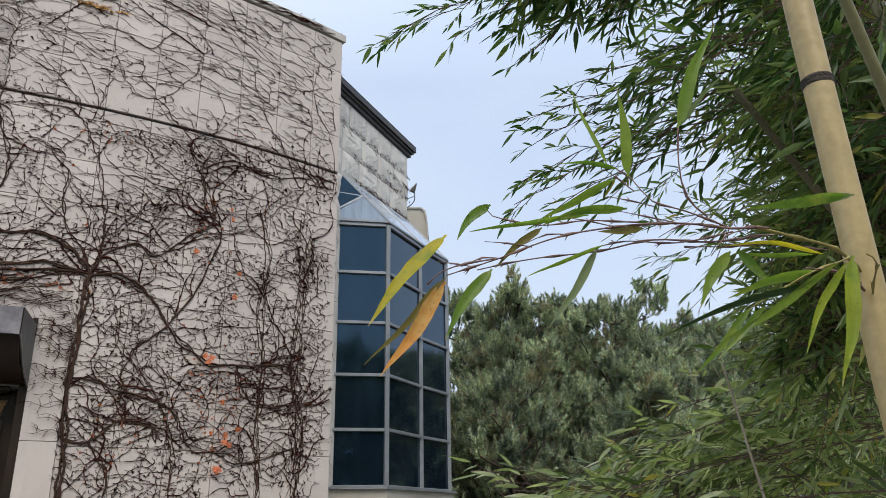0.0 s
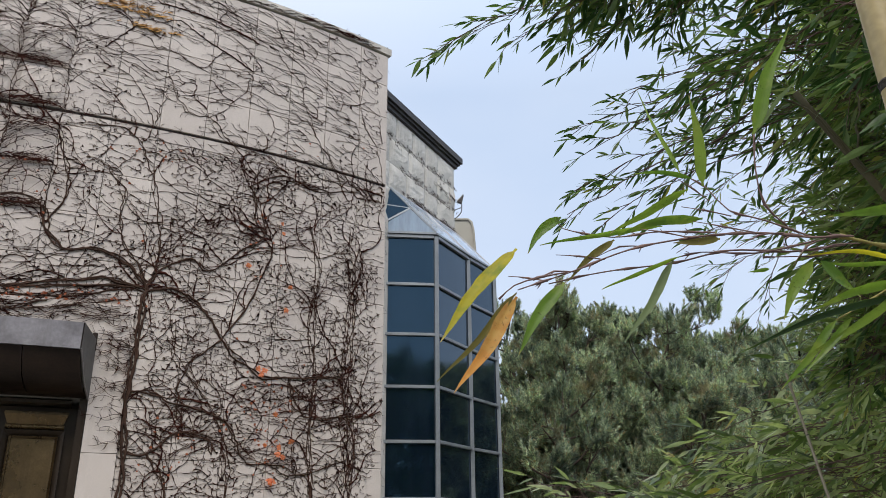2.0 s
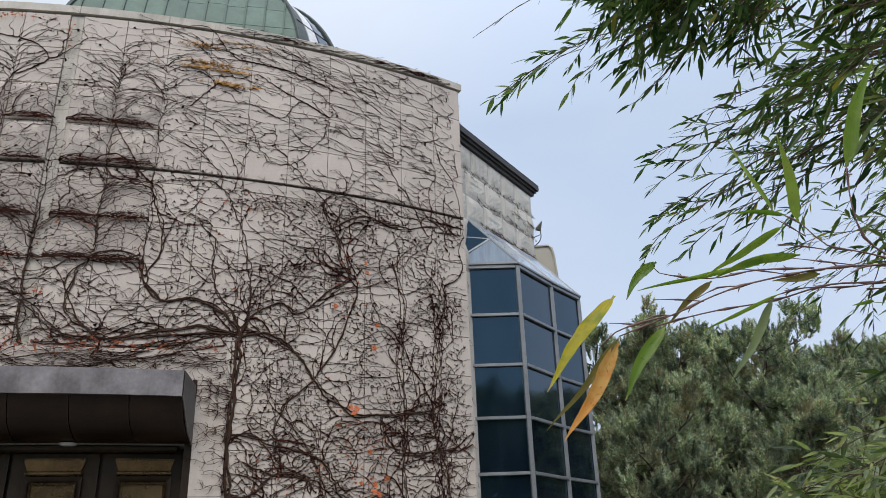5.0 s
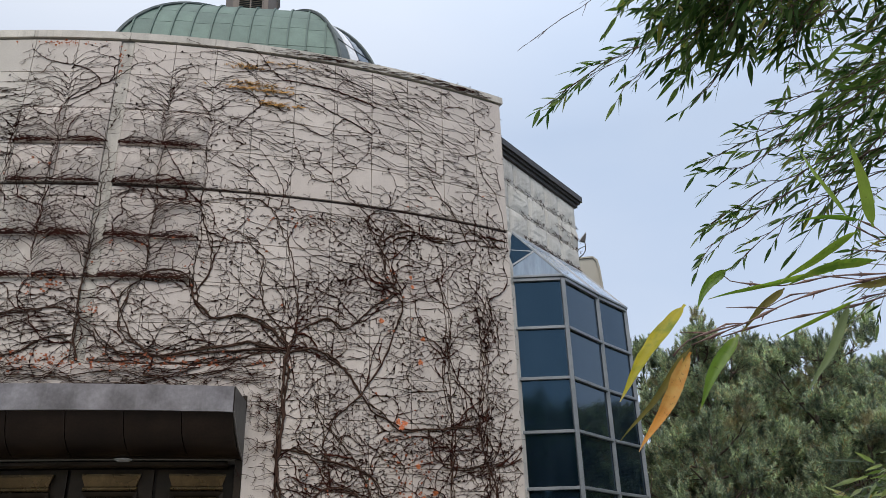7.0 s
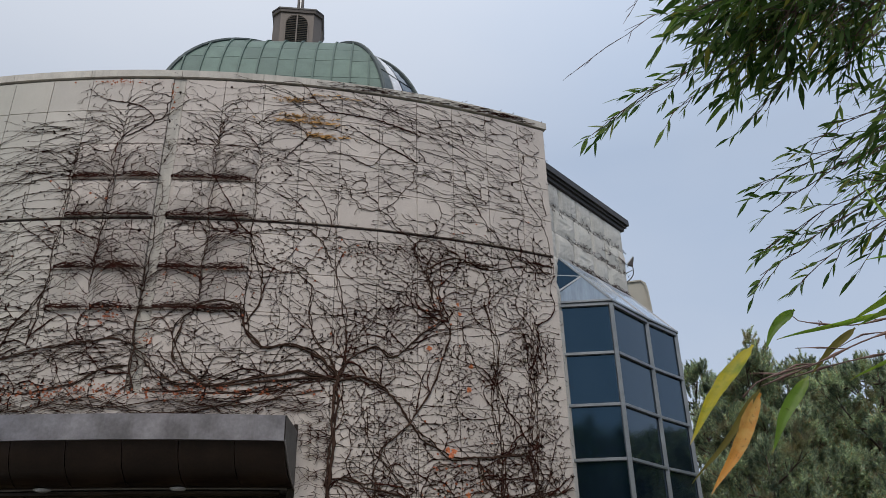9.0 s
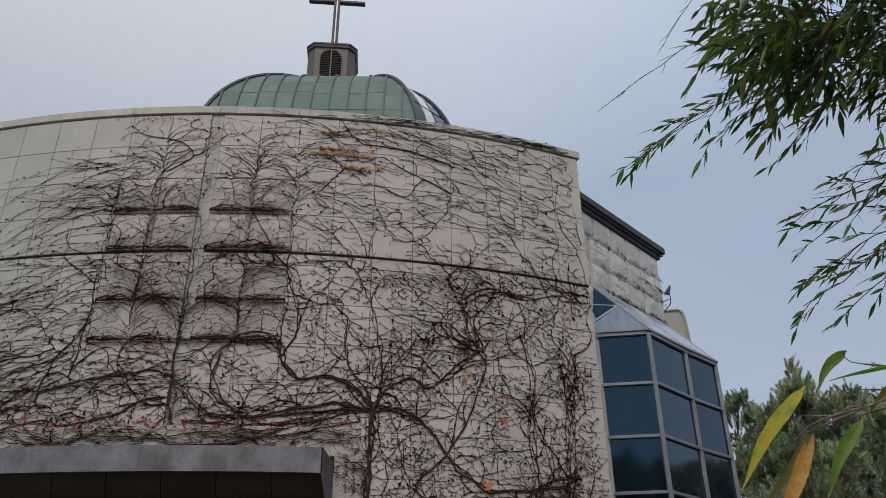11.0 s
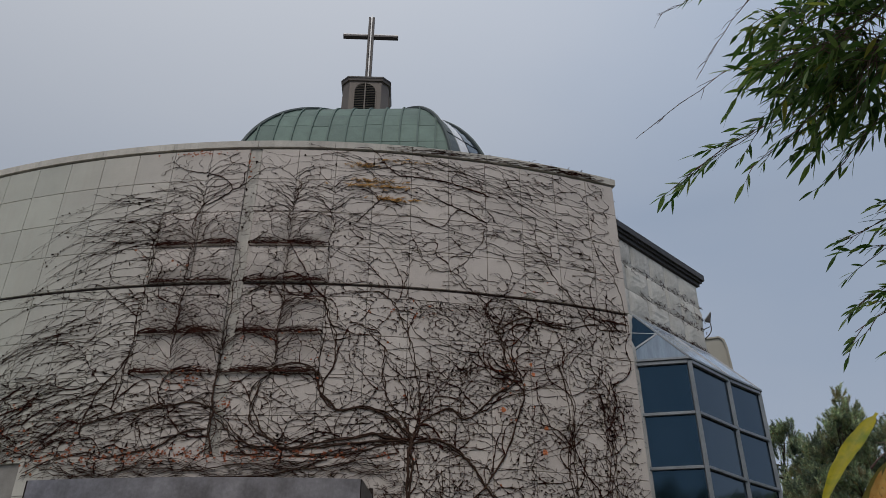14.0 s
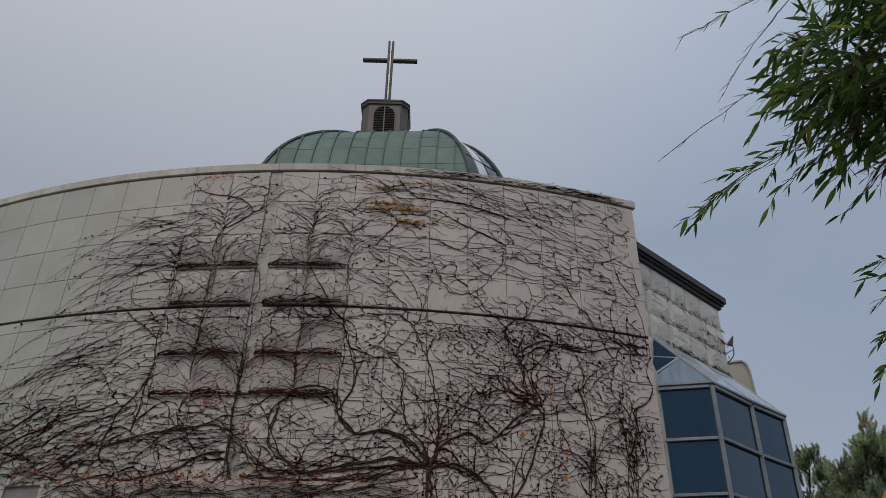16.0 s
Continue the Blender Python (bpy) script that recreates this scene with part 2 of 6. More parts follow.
CULM = surface("yellow green culm", (0.38, 0.285, 0.125), (0.52, 0.41, 0.20), 3.0, 0.38, grain=60, bump_k=0.05, streak=0.35, streak_col=(0.33, 0.29, 0.14), vary=0, streak_scale=22.0)
CULMGREEN = surface("green culm", (0.15, 0.15, 0.06), (0.25, 0.235, 0.11), 4.0, 0.4, grain=60, bump_k=0.05, vary=0.1)
NODE = surface("dark culm node", (0.015, 0.013, 0.011), (0.07, 0.055, 0.04), 60.0, 0.8, grain=300, bump_k=0.5, vary=0)
CULMDARK = surface("olive brown culm", (0.06, 0.052, 0.022), (0.12, 0.10, 0.045), 4.0, 0.75, grain=60, bump_k=0.05, vary=0)
CANE = surface("pale dry cane", (0.26, 0.22, 0.15), (0.38, 0.33, 0.24), 5.0, 0.7, grain=80, bump_k=0.05, vary=0)
STALKGREEN = surface("yellow green stalk", (0.20, 0.17, 0.04), (0.36, 0.30, 0.08), 20.0, 0.5, grain=200, vary=0.1)
STALK = surface("purple brown stalk", (0.10, 0.05, 0.05), (0.25, 0.155, 0.125), 20.0, 0.6, grain=200, vary=0.15)
BARK = surface("pine bark", (0.05, 0.035, 0.027), (0.12, 0.085, 0.065), 5.0, 0.95, grain=50, bump_k=0.6, vary=0)
LEAF_NEAR = leafy("bamboo leaf", [(0.0, (0.09, 0.17, 0.03)), (0.5, (0.15, 0.25, 0.045)), (1.0, (0.22, 0.31, 0.06))], 0.36, 0.45, island=False, tip=(0.93, (0.45, 0.36, 0.2)), mottle=(0.24, 0.30, 0.06))
# darker copy of LEAF_NEAR, with the shade on a rolled leaf's underside painted in
LEAF_SHADED = leafy("shaded leaf underside", [(0.0, (0.03, 0.065, 0.018)), (1.0, (0.045, 0.09, 0.024))], 0.35, 0.15, island=False, tip=(0.86, (0.16, 0.24, 0.05)))
LEAF_YELLOW = leafy("yellowing bamboo leaf", [(0.0, (0.48, 0.41, 0.03)), (1.0, (0.54, 0.45, 0.04))], 0.45, 0.4, island=False, tip=(0.9, (0.5, 0.38, 0.2)), mottle=(0.16, 0.24, 0.04))
LEAF_LIME = leafy("lime bamboo leaf", [(0.0, (0.27, 0.33, 0.04)), (1.0, (0.36, 0.38, 0.05))], 0.4, 0.45, island=False, tip=(0.92, (0.5, 0.4, 0.2)), mottle=(0.17, 0.26, 0.04))
LEAF_ORANGE = leafy("withered bamboo leaf", [(0.0, (0.62, 0.25, 0.05)), (1.0, (0.66, 0.29, 0.07))], 0.55, 0.35, island=False, tip=(0.9, (0.45, 0.3, 0.16)), mottle=(0.62, 0.40, 0.14))
LEAF_PALE = leafy("pale leaf underside", [(0.0, (0.18, 0.23, 0.13)), (1.0, (0.22, 0.27, 0.16))], 0.6, 0.35, island=False)
LEAF_BROWN = leafy("brown bamboo leaf", [(0.0, (0.18, 0.15, 0.05)), (1.0, (0.22, 0.19, 0.07))], 0.6, 0.3, island=False)
FOLIAGE = leafy("bamboo foliage", [(0.0, (0.028, 0.07, 0.022)), (0.5, (0.085, 0.155, 0.055)), (0.94, (0.20, 0.27, 0.11)), (1.0, (0.34, 0.30, 0.07))], 0.32, 0.38)
# palest and darkest stops put sky glints and shaded gaps into the leaf colour
FOLIAGE_LOW = leafy("low bamboo foliage", [(0.0, (0.05, 0.085, 0.028)), (0.25, (0.19, 0.26, 0.10)), (0.6, (0.42, 0.475, 0.27)), (0.92, (0.63, 0.65, 0.50)), (0.96, (0.42, 0.42, 0.10)), (1.0, (0.48, 0.32, 0.10))], 0.3, 0.5, spec=0.8)
FOLIAGE_MID = leafy("inner bamboo foliage", [(0.0, (0.09, 0.155, 0.045)), (0.4, (0.21, 0.29, 0.10)), (0.93, (0.36, 0.41, 0.21)), (1.0, (0.42, 0.36, 0.10))], 0.3, 0.44, spec=0.6)
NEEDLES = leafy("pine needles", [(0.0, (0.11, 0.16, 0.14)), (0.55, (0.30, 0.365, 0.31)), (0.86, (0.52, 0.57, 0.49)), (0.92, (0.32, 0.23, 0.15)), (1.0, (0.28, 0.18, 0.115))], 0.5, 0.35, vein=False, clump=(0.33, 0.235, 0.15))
REDLEAF = leafy("red autumn leaf", [(0.0, (0.20, 0.04, 0.028)), (0.5, (0.34, 0.085, 0.05)), (0.8, (0.46, 0.17, 0.07)), (1.0, (0.5, 0.27, 0.12))], 0.6, 0.35, vein=False)
ORANGELEAF = leafy("orange autumn leaf", [(0.0, (0.62, 0.14, 0.09)), (1.0, (0.76, 0.28, 0.13))], 0.6, 0.4, vein=False)
DEADLEAF = surface("dry leaf scraps", (0.014, 0.007, 0.006), (0.04, 0.022, 0.018), 20.0, 0.9, bump_k=0, vary=0.3, island=True, spec=0.12)
MOSS = surface("dry yellow moss", (0.36, 0.19, 0.055), (0.54, 0.31, 0.11), 12.0, 0.95, vary=0.2, island=True)
LAMP_GLASS = surface("white lamp glass", (0.55, 0.56, 0.55), (0.65, 0.66, 0.65), 5.0, 0.3, vary=0)


# ---------------------------------------------------------------- building blocks
def mesh_of(name, verts, faces, mat, smooth=False, uvs=None):
    me = bpy.data.meshes.new(name)
    me.from_pydata([tuple(v) for v in verts], [], faces)
    if uvs is not None:
        lay = me.uv_layers.new(name="UVMap")
        idx = np.empty(len(me.loops), dtype=np.int32)
        me.loops.foreach_get("vertex_index", idx)
        lay.data.foreach_set("uv", np.asarray(uvs, dtype=np.float32)[idx].ravel())
    if smooth:
        me.polygons.foreach_set("use_smooth", [True] * len(me.polygons))
    me.materials.append(mat)
    me.update()
    return me


def thing(name, at, label, category, group="", kind=""):
    ob = new(name)
    ob.location = at
    bpy.context.view_layer.update()
    return tagged(ob, label, category, group, kind)


def place(name, me, parent, m=None, label="", kind=""):
    """A mesh object under a thing, with m its pose in the world."""
    ob = new(name, me)
    ob.parent = parent
    at = parent.matrix_basis if parent.parent is None else parent.parent.matrix_basis @ parent.matrix_basis
    ob.matrix_basis = at.inverted() @ (m if m is not None else Matrix.Identity(4))
    return tagged(ob, label, kind=kind)


def bm_mesh(name, bm, mat, smooth=False):
    bmesh.ops.recalc_face_normals(bm, faces=bm.faces)
    me = bpy.data.meshes.new(name)
    bm.to_mesh(me)
    bm.free()
    if smooth:
        me.polygons.foreach_set("use_smooth", [True] * len(me.polygons))
    me.materials.append(mat)
    return me


def part(name, bm, mat, parent, label="", m=None, kind="", smooth=False):
    return place(name, bm_mesh(name, bm, mat, smooth), parent, m, label, kind)


def box(sx, sy, sz, bevel=0.0, at=(0, 0, 0), bm=None):
    bm = bm or bmesh.new()
    got = bmesh.ops.create_cube(bm, size=1, matrix=Matrix.Translation(at) @ Matrix.Diagonal((sx, sy, sz, 1)))
    if bevel:
        es = list({e for v in got["verts"] for e in v.link_edges})
        bmesh.ops.bevel(bm, geom=es, offset=bevel, segments=1, affect="EDGES")
    return bm


def hull(points):
    bm = bmesh.new()
    for p in points:
        bm.verts.new(p)
    bmesh.ops.convex_hull(bm, input=bm.verts)
    return bm


def bar(a, b, w, h, up=(0, 0, 1), bevel=0.004):
    """A bar from a to b, w wide and h deep."""
    a, b = Vector(a), Vector(b)
    d = (b - a)
    x = d.normalized()
    y = Vector(up).cross(x)
    if y.length < 1e-4:
        y = Vector((1, 0, 0)).cross(x)
    y.normalize()
    z = x.cross(y)
    m = Matrix((x, y, z)).transposed().to_4x4()
    m.translation = (a + b) / 2
    bm = box(d.length, w, h, bevel)
    bm.transform(m)
    return bm


def tube(V, F, pts, radii, sides=4):
    """Adds a tapering tube along pts to the lists V and F."""
    n0, n = len(V), len(pts)
    for i, p in enumerate(pts):
        a, b = pts[max(i - 1, 0)], pts[min(i + 1, n - 1)]
        d = (b - a)
        d = d.normalized() if d.length > 1e-9 else Vector((0, 0, 1))
        u = d.cross(Vector((0.31, 0.93, 0.2)))
        u = u.normalized() if u.length > 1e-5 else Vector((1, 0, 0))
        w = d.cross(u)
        for k in range(sides):
            c = 2 * math.pi * k / sides
            V.append(p + (u * math.cos(c) + w * math.sin(c)) * radii[i])
    for i in range(n - 1):
        for k in range(sides):
            a, b = n0 + i * sides + k, n0 + i * sides + (k + 1) % sides
            F.append((a, b, b + sides, a + sides))
    F.append(tuple(n0 + (n - 1) * sides + k for k in range(sides)))


def spline(ctrl, step):
    """Points along a smooth curve through the control points."""
    P = [Vector(c) for c in ctrl]
    P = [P[0] * 2 - P[1]] + P + [P[-1] * 2 - P[-2]]
    out = []
    for i in range(1, len(P) - 2):
        k = max(2, int((P[i + 1] - P[i]).length / step))
        for j in range(k):
            t = j / k
            out.append(0.5 * ((2 * P[i]) + (P[i + 1] - P[i - 1]) * t + (2 * P[i - 1] - 5 * P[i] + 4 * P[i + 1] - P[i + 2]) * t * t
                              + (3 * P[i] - P[i - 1] - 3 * P[i + 1] + P[i + 2]) * t ** 3))
    out.append(P[-2])
    return out


# ---------------------------------------------------------------- the round wall
CX, CY, R = -10.62, 19.25, 13.10
S_END = 10.10
Z_CAP, Z_MID = 8.355, 6.20


def on_wall(s, z, d=0.0):
    """A point of the wall: s metres along it, z up, d proud of it."""
    a = s / R
    return Vector((CX + math.sin(a) * (R + d), CY - math.cos(a) * (R + d), z))


def wall_pose(s, z, d=0.0):
    """x along the wall, y into it, z up."""
    m = Matrix.Rotation(s / R, 4, "Z")
    m.translation = on_wall(s, z, d)
    return m


def curved(s0, s1, z0, z1, d0, d1, step=0.4, bm=None):
    """A curved slab of the wall from d0 to d1 proud."""
    bm = bm or bmesh.new()
    n = max(2, int(abs(s1 - s0) / step))
    rows = []
    for i in range(n + 1):
        s = s0 + (s1 - s0) * i / n
        rows.append([bm.verts.new(on_wall(s, z, d)) for z, d in ((z0, d0), (z0, d1), (z1, d1), (z1, d0))])
    for a, b in zip(rows, rows[1:]):
        for k in range(4):
            bm.faces.new((a[k], a[(k + 1) % 4], b[(k + 1) % 4], b[k]))
    bm.faces.new(rows[0])
    bm.faces.new(rows[-1][::-1])
    return bm


ground = tagged(new("ground", mesh_of("ground", [(-900, -900, 0), (900, -900, 0), (900, 900, 0), (-900, 900, 0)], [(0, 1, 2, 3)], GROUND)),
                "grey paved forecourt running out to open ground", "ground", kind="structure")

# the backing runs round the whole drum; the doorway is cut out of its front
PORTAL = (2.57, 7.012, 4.0)
DOOR = (2.93, 6.67, 2.99)
bm = curved(-30.0, DOOR[0], 0, 8.36, -0.45, -0.022, 0.5)
curved(DOOR[1], S_END - 0.004, 0, 8.36, -0.45, -0.022, 0.4, bm)
curved(DOOR[0], DOOR[1], DOOR[2], 8.36, -0.45, -0.022, 0.4, bm)
wall = tagged(new("wall_round", bm_mesh("wall_round", bm, MORTAR)), "curved wall of pale square stone tiles under bare climbing vine", "wall", kind="structure")

bm = bmesh.new()
bm.faces.new([bm.verts.new(on_wall(-30.0 + 39.2 * i / 80, 8.0, -0.3)) for i in range(81)] + [bm.verts.new((-4.5, 16.0, 8.0))])
tagged(new("roof_flat", bm_mesh("roof_flat", bm, MORTAR)), "flat grey roof behind the parapet of the round building", "roof", kind="structure")
# tiles: columns of about 0.53 m either side of the upright recess, courses of 0.52 m
STRIP = (4.745, 4.91)
COLS = [(STRIP[0] - 0.535 * (k + 1), STRIP[0] - 0.535 * k) for k in range(10)][::-1] + [(STRIP[1] + 0.525 * k, min(STRIP[1] + 0.525 * (k + 1), S_END)) for k in range(10)]
ROWS = [(7.83, 8.338), (7.30, 7.83), (6.78, 7.30), (6.236, 6.78), (6.05, 6.203)] + [(6.05 - 0.52 * (k + 1), 6.05 - 0.52 * k) for k in range(9)]
RUST_ROWS = ((6.78, 7.30), (6.236, 6.78), (5.53, 6.05), (5.01, 5.53))
tile_meshes = {}


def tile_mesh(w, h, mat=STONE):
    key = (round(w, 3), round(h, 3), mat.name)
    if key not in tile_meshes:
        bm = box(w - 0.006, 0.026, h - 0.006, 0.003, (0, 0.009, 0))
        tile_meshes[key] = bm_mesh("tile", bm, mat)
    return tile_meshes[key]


def rustic_mesh(seed, w=0.522, h=0.515, mat=RUSTIC, out=0.048, n=9, slope=0.55, rough=0.3):
    """A split-faced stone that bulges most towards its foot."""
    rnd = random.Random(seed)
    off = Vector((rnd.random() * 50, rnd.random() * 50, rnd.random() * 50))
    V, F = [], []
    for j in range(n + 1):
        for i in range(n + 1):
            u, v = i / n, j / n
            edge = min(u, 1 - u, v * 0.9, (1 - v) * 1.1)
            k = min(1.0, edge * 7.0)
            body = (1 - slope) + slope * math.sin(math.pi * (1 - v) ** 0.8)
            d = k * (out * body + noise.noise(Vector((u * 3, v * 3, 0)) + off) * out * rough + noise.noise(Vector((u * 9, v * 9, 0)) + off) * out * 0.18)
            V.append(((u - 0.5) * w, -max(d, 0.0), (v - 0.5) * h))
    for j in range(n):
        for i in range(n):
            a = j * (n + 1) + i
            F.append((a, a + 1, a + n + 2, a + n + 1))
    edge = [i for i in range(n + 1)] + [j * (n + 1) + n for j in range(1, n + 1)] + [n * (n + 1) + i for i in range(n - 1, -1, -1)] + [j * (n + 1) for j in range(n - 1, 0, -1)]
    k0 = len(V)
    for e in edge:
        V.append((V[e][0], 0.03, V[e][2]))
    for i in range(len(edge)):
        j = (i + 1) % len(edge)
        F.append((edge[j], edge[i], k0 + i, k0 + j))
    return mesh_of("rustic_stone", V, F, mat)


def lay_tiles():
    rustic = [rustic_mesh(i) for i in range(5)]
    k = 0
    for c, (s0, s1) in enumerate(COLS):
        for z0, z1 in ROWS:
            if s1 > PORTAL[0] + 0.02 and s0 < PORTAL[1] - 0.02:
                if z1 < PORTAL[2] + 0.05:
                    continue
                z0 = max(z0, PORTAL[2]) if z0 < PORTAL[2] else z0
            w, h, s, z = s1 - s0, z1 - z0, (s0 + s1) / 2, (z0 + z1) / 2
            if c in (8, 9, 10, 11) and (z0, z1) in RUST_ROWS:
                m = wall_pose(s, z, 0.0)
                place("rustic_stone", rustic[k % 5], wall, m, "rough split stone standing proud of the tiles")
                k += 1
            else:
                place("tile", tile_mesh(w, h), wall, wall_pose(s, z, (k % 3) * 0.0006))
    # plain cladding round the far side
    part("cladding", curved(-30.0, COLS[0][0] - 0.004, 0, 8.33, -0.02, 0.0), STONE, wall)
    part("upright_recess", curved(STRIP[0] + 0.006, STRIP[1] - 0.006, PORTAL[2], 8.33, -0.02, -0.012, 0.2), CAPSTONE, wall, "narrow recessed upright stone strip")
    # dark strip sunk in the groove, its colour gives the groove's shadow line
    part("drip_strip", curved(-30.0, S_END, Z_MID + 0.006, 6.233, -0.02, -0.014), BRONZE, wall, "thin dark recessed strip standing for the shadow gap")
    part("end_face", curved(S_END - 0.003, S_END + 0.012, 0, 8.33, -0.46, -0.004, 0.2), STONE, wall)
    # coping
    ends = [3.64 - 1.08 * k for k in range(9)][::-1] + [4.85, 5.93, 7.01, 8.09, 9.17, S_END + 0.06]
    for a, b in zip(ends, ends[1:]):
        part("cap_stone", curved(a + 0.003, b - 0.003, Z_CAP + 0.012, 8.475, -0.40, 0.026, 0.27), CAPSTONE, wall)
    part("cap_stone", curved(-30.0, ends[0] - 0.003, Z_CAP + 0.012, 8.475, -0.40, 0.026, 0.5), CAPSTONE, wall)
    # stone frame of the entrance
    for s0, s1 in ((PORTAL[0], DOOR[0]), (DOOR[1], PORTAL[1])):
        for z0, z1 in ((0, 0.45), (0.45, 1.45), (1.45, 2.45), (2.45, 3.62)):
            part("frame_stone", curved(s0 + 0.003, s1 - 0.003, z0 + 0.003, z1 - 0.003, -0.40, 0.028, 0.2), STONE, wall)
    edges = [PORTAL[0], 3.65, 4.80, 5.95, PORTAL[1]]
    for s0, s1 in zip(edges, edges[1:]):
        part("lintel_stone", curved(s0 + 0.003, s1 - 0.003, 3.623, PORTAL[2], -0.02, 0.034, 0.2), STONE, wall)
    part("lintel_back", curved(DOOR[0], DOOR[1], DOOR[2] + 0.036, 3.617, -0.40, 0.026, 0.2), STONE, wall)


# ---------------------------------------------------------------- entrance canopy and door
FLARE = 0.13


def splay(s, d):
    """The canopy widens from its front edge towards the wall."""
    return s + FLARE * (s - 4.805) / 1.725 * (0.5 - d) / 0.464


def profile_slab(s0, s1, prof, step=0.3, flared=False):
    """A slab along the wall with the closed outline prof of (proud, height) pairs."""
    bm = bmesh.new()
    n = max(1, int((s1 - s0) / step))
    rows = []
    for i in range(n + 1):
        s = s0 + (s1 - s0) * i / n
        rows.append([bm.verts.new(on_wall(splay(s, d) if flared else s, z, d)) for d, z in prof])
    k = len(prof)
    for a, b in zip(rows, rows[1:]):
        for j in range(k):
            bm.faces.new((a[j], a[(j + 1) % k], b[(j + 1) % k], b[j]))
    bm.faces.new(rows[0])
    bm.faces.new(rows[-1][::-1])
    return bm


def canopy():
    s0, s1 = 3.08, 6.53
    t = thing("entrance_canopy", on_wall(4.8, 2.96, 0.2), "steel-edged canopy with a curved dark bronze soffit over the doors", "canopy")
    part("fascia", profile_slab(s0, s1, [(0.50, 3.398), (0.50, 3.665), (0.46, 3.675), (0.46, 3.398)]), FASCIA, t, "dull grey steel fascia with water stains")
    part("top_sheet", profile_slab(s0 + 0.01, s1 - 0.01, [(0.458, 3.63), (0.458, 3.655), (0.036, 3.60), (0.036, 3.57)], flared=True), BRONZE, t)
    curve = [(0.456, 3.405), (0.42, 3.27), (0.36, 3.16), (0.27, 3.08), (0.15, 3.02), (0.02, 2.998)]
    curve = [(p.x, p.y) for p in spline([(d, z, 0) for d, z in curve], 0.03)]
    back = [(d - 0.006, z + 0.02) for d, z in curve[::-1]]
    a = s0
    for i in range(7):
        b = min(a + 0.54, s1) if i else s0 + 0.25
        part("soffit_panel", profile_slab(a + 0.004, b - 0.004, curve + back, 0.27, True), BRONZE, t, "dark bronze soffit panel")
        a = b
    side = [(0.50, 3.398), (0.50, 3.665), (0.036, 3.60), (0.036, 2.965), (0.13, 3.02), (0.24, 3.09), (0.33, 3.18), (0.40, 3.28)]
    for s, sgn in ((s0, -1), (s1, 1)):
        bm = bmesh.new()
        rows = [[bm.verts.new(on_wall(splay(s, d) + sgn * g, z, d)) for d, z in side] for g in (0.0, 0.012)]
        k = len(side)
        for j in range(k):
            bm.faces.new((rows[0][j], rows[0][(j + 1) % k], rows[1][(j + 1) % k], rows[1][j]))
        bm.faces.new(rows[0][::-1])
        bm.faces.new(rows[1])
        cheek = part("side_cheek", bm, CHEEK, t, "grey-brown steel side cheek")
        rim = [on_wall(splay(s, d) + sgn * 0.013, z, d + 0.004) for d, z in side[3:] + side[:1]]
        V, F = [], []
        tube(V, F, rim, [0.007] * len(rim), 4)
        place("cheek_rim", mesh_of("cheek_rim", V, F, FASCIA), cheek, None, "thin pale edge of the cheek")
        part("end_bracket", box(0.05, 0.03, 0.2, 0.006), BRONZE, t, "small dark bracket behind the cheek", wall_pose(s + sgn * (FLARE - 0.012), 3.575, 0.045))
        part("cheek_edge", bar(on_wall(s + sgn * 0.004, 3.40, 0.502), on_wall(s + sgn * 0.004, 3.663, 0.502), 0.012, 0.012), BRONZE, t)
    return t


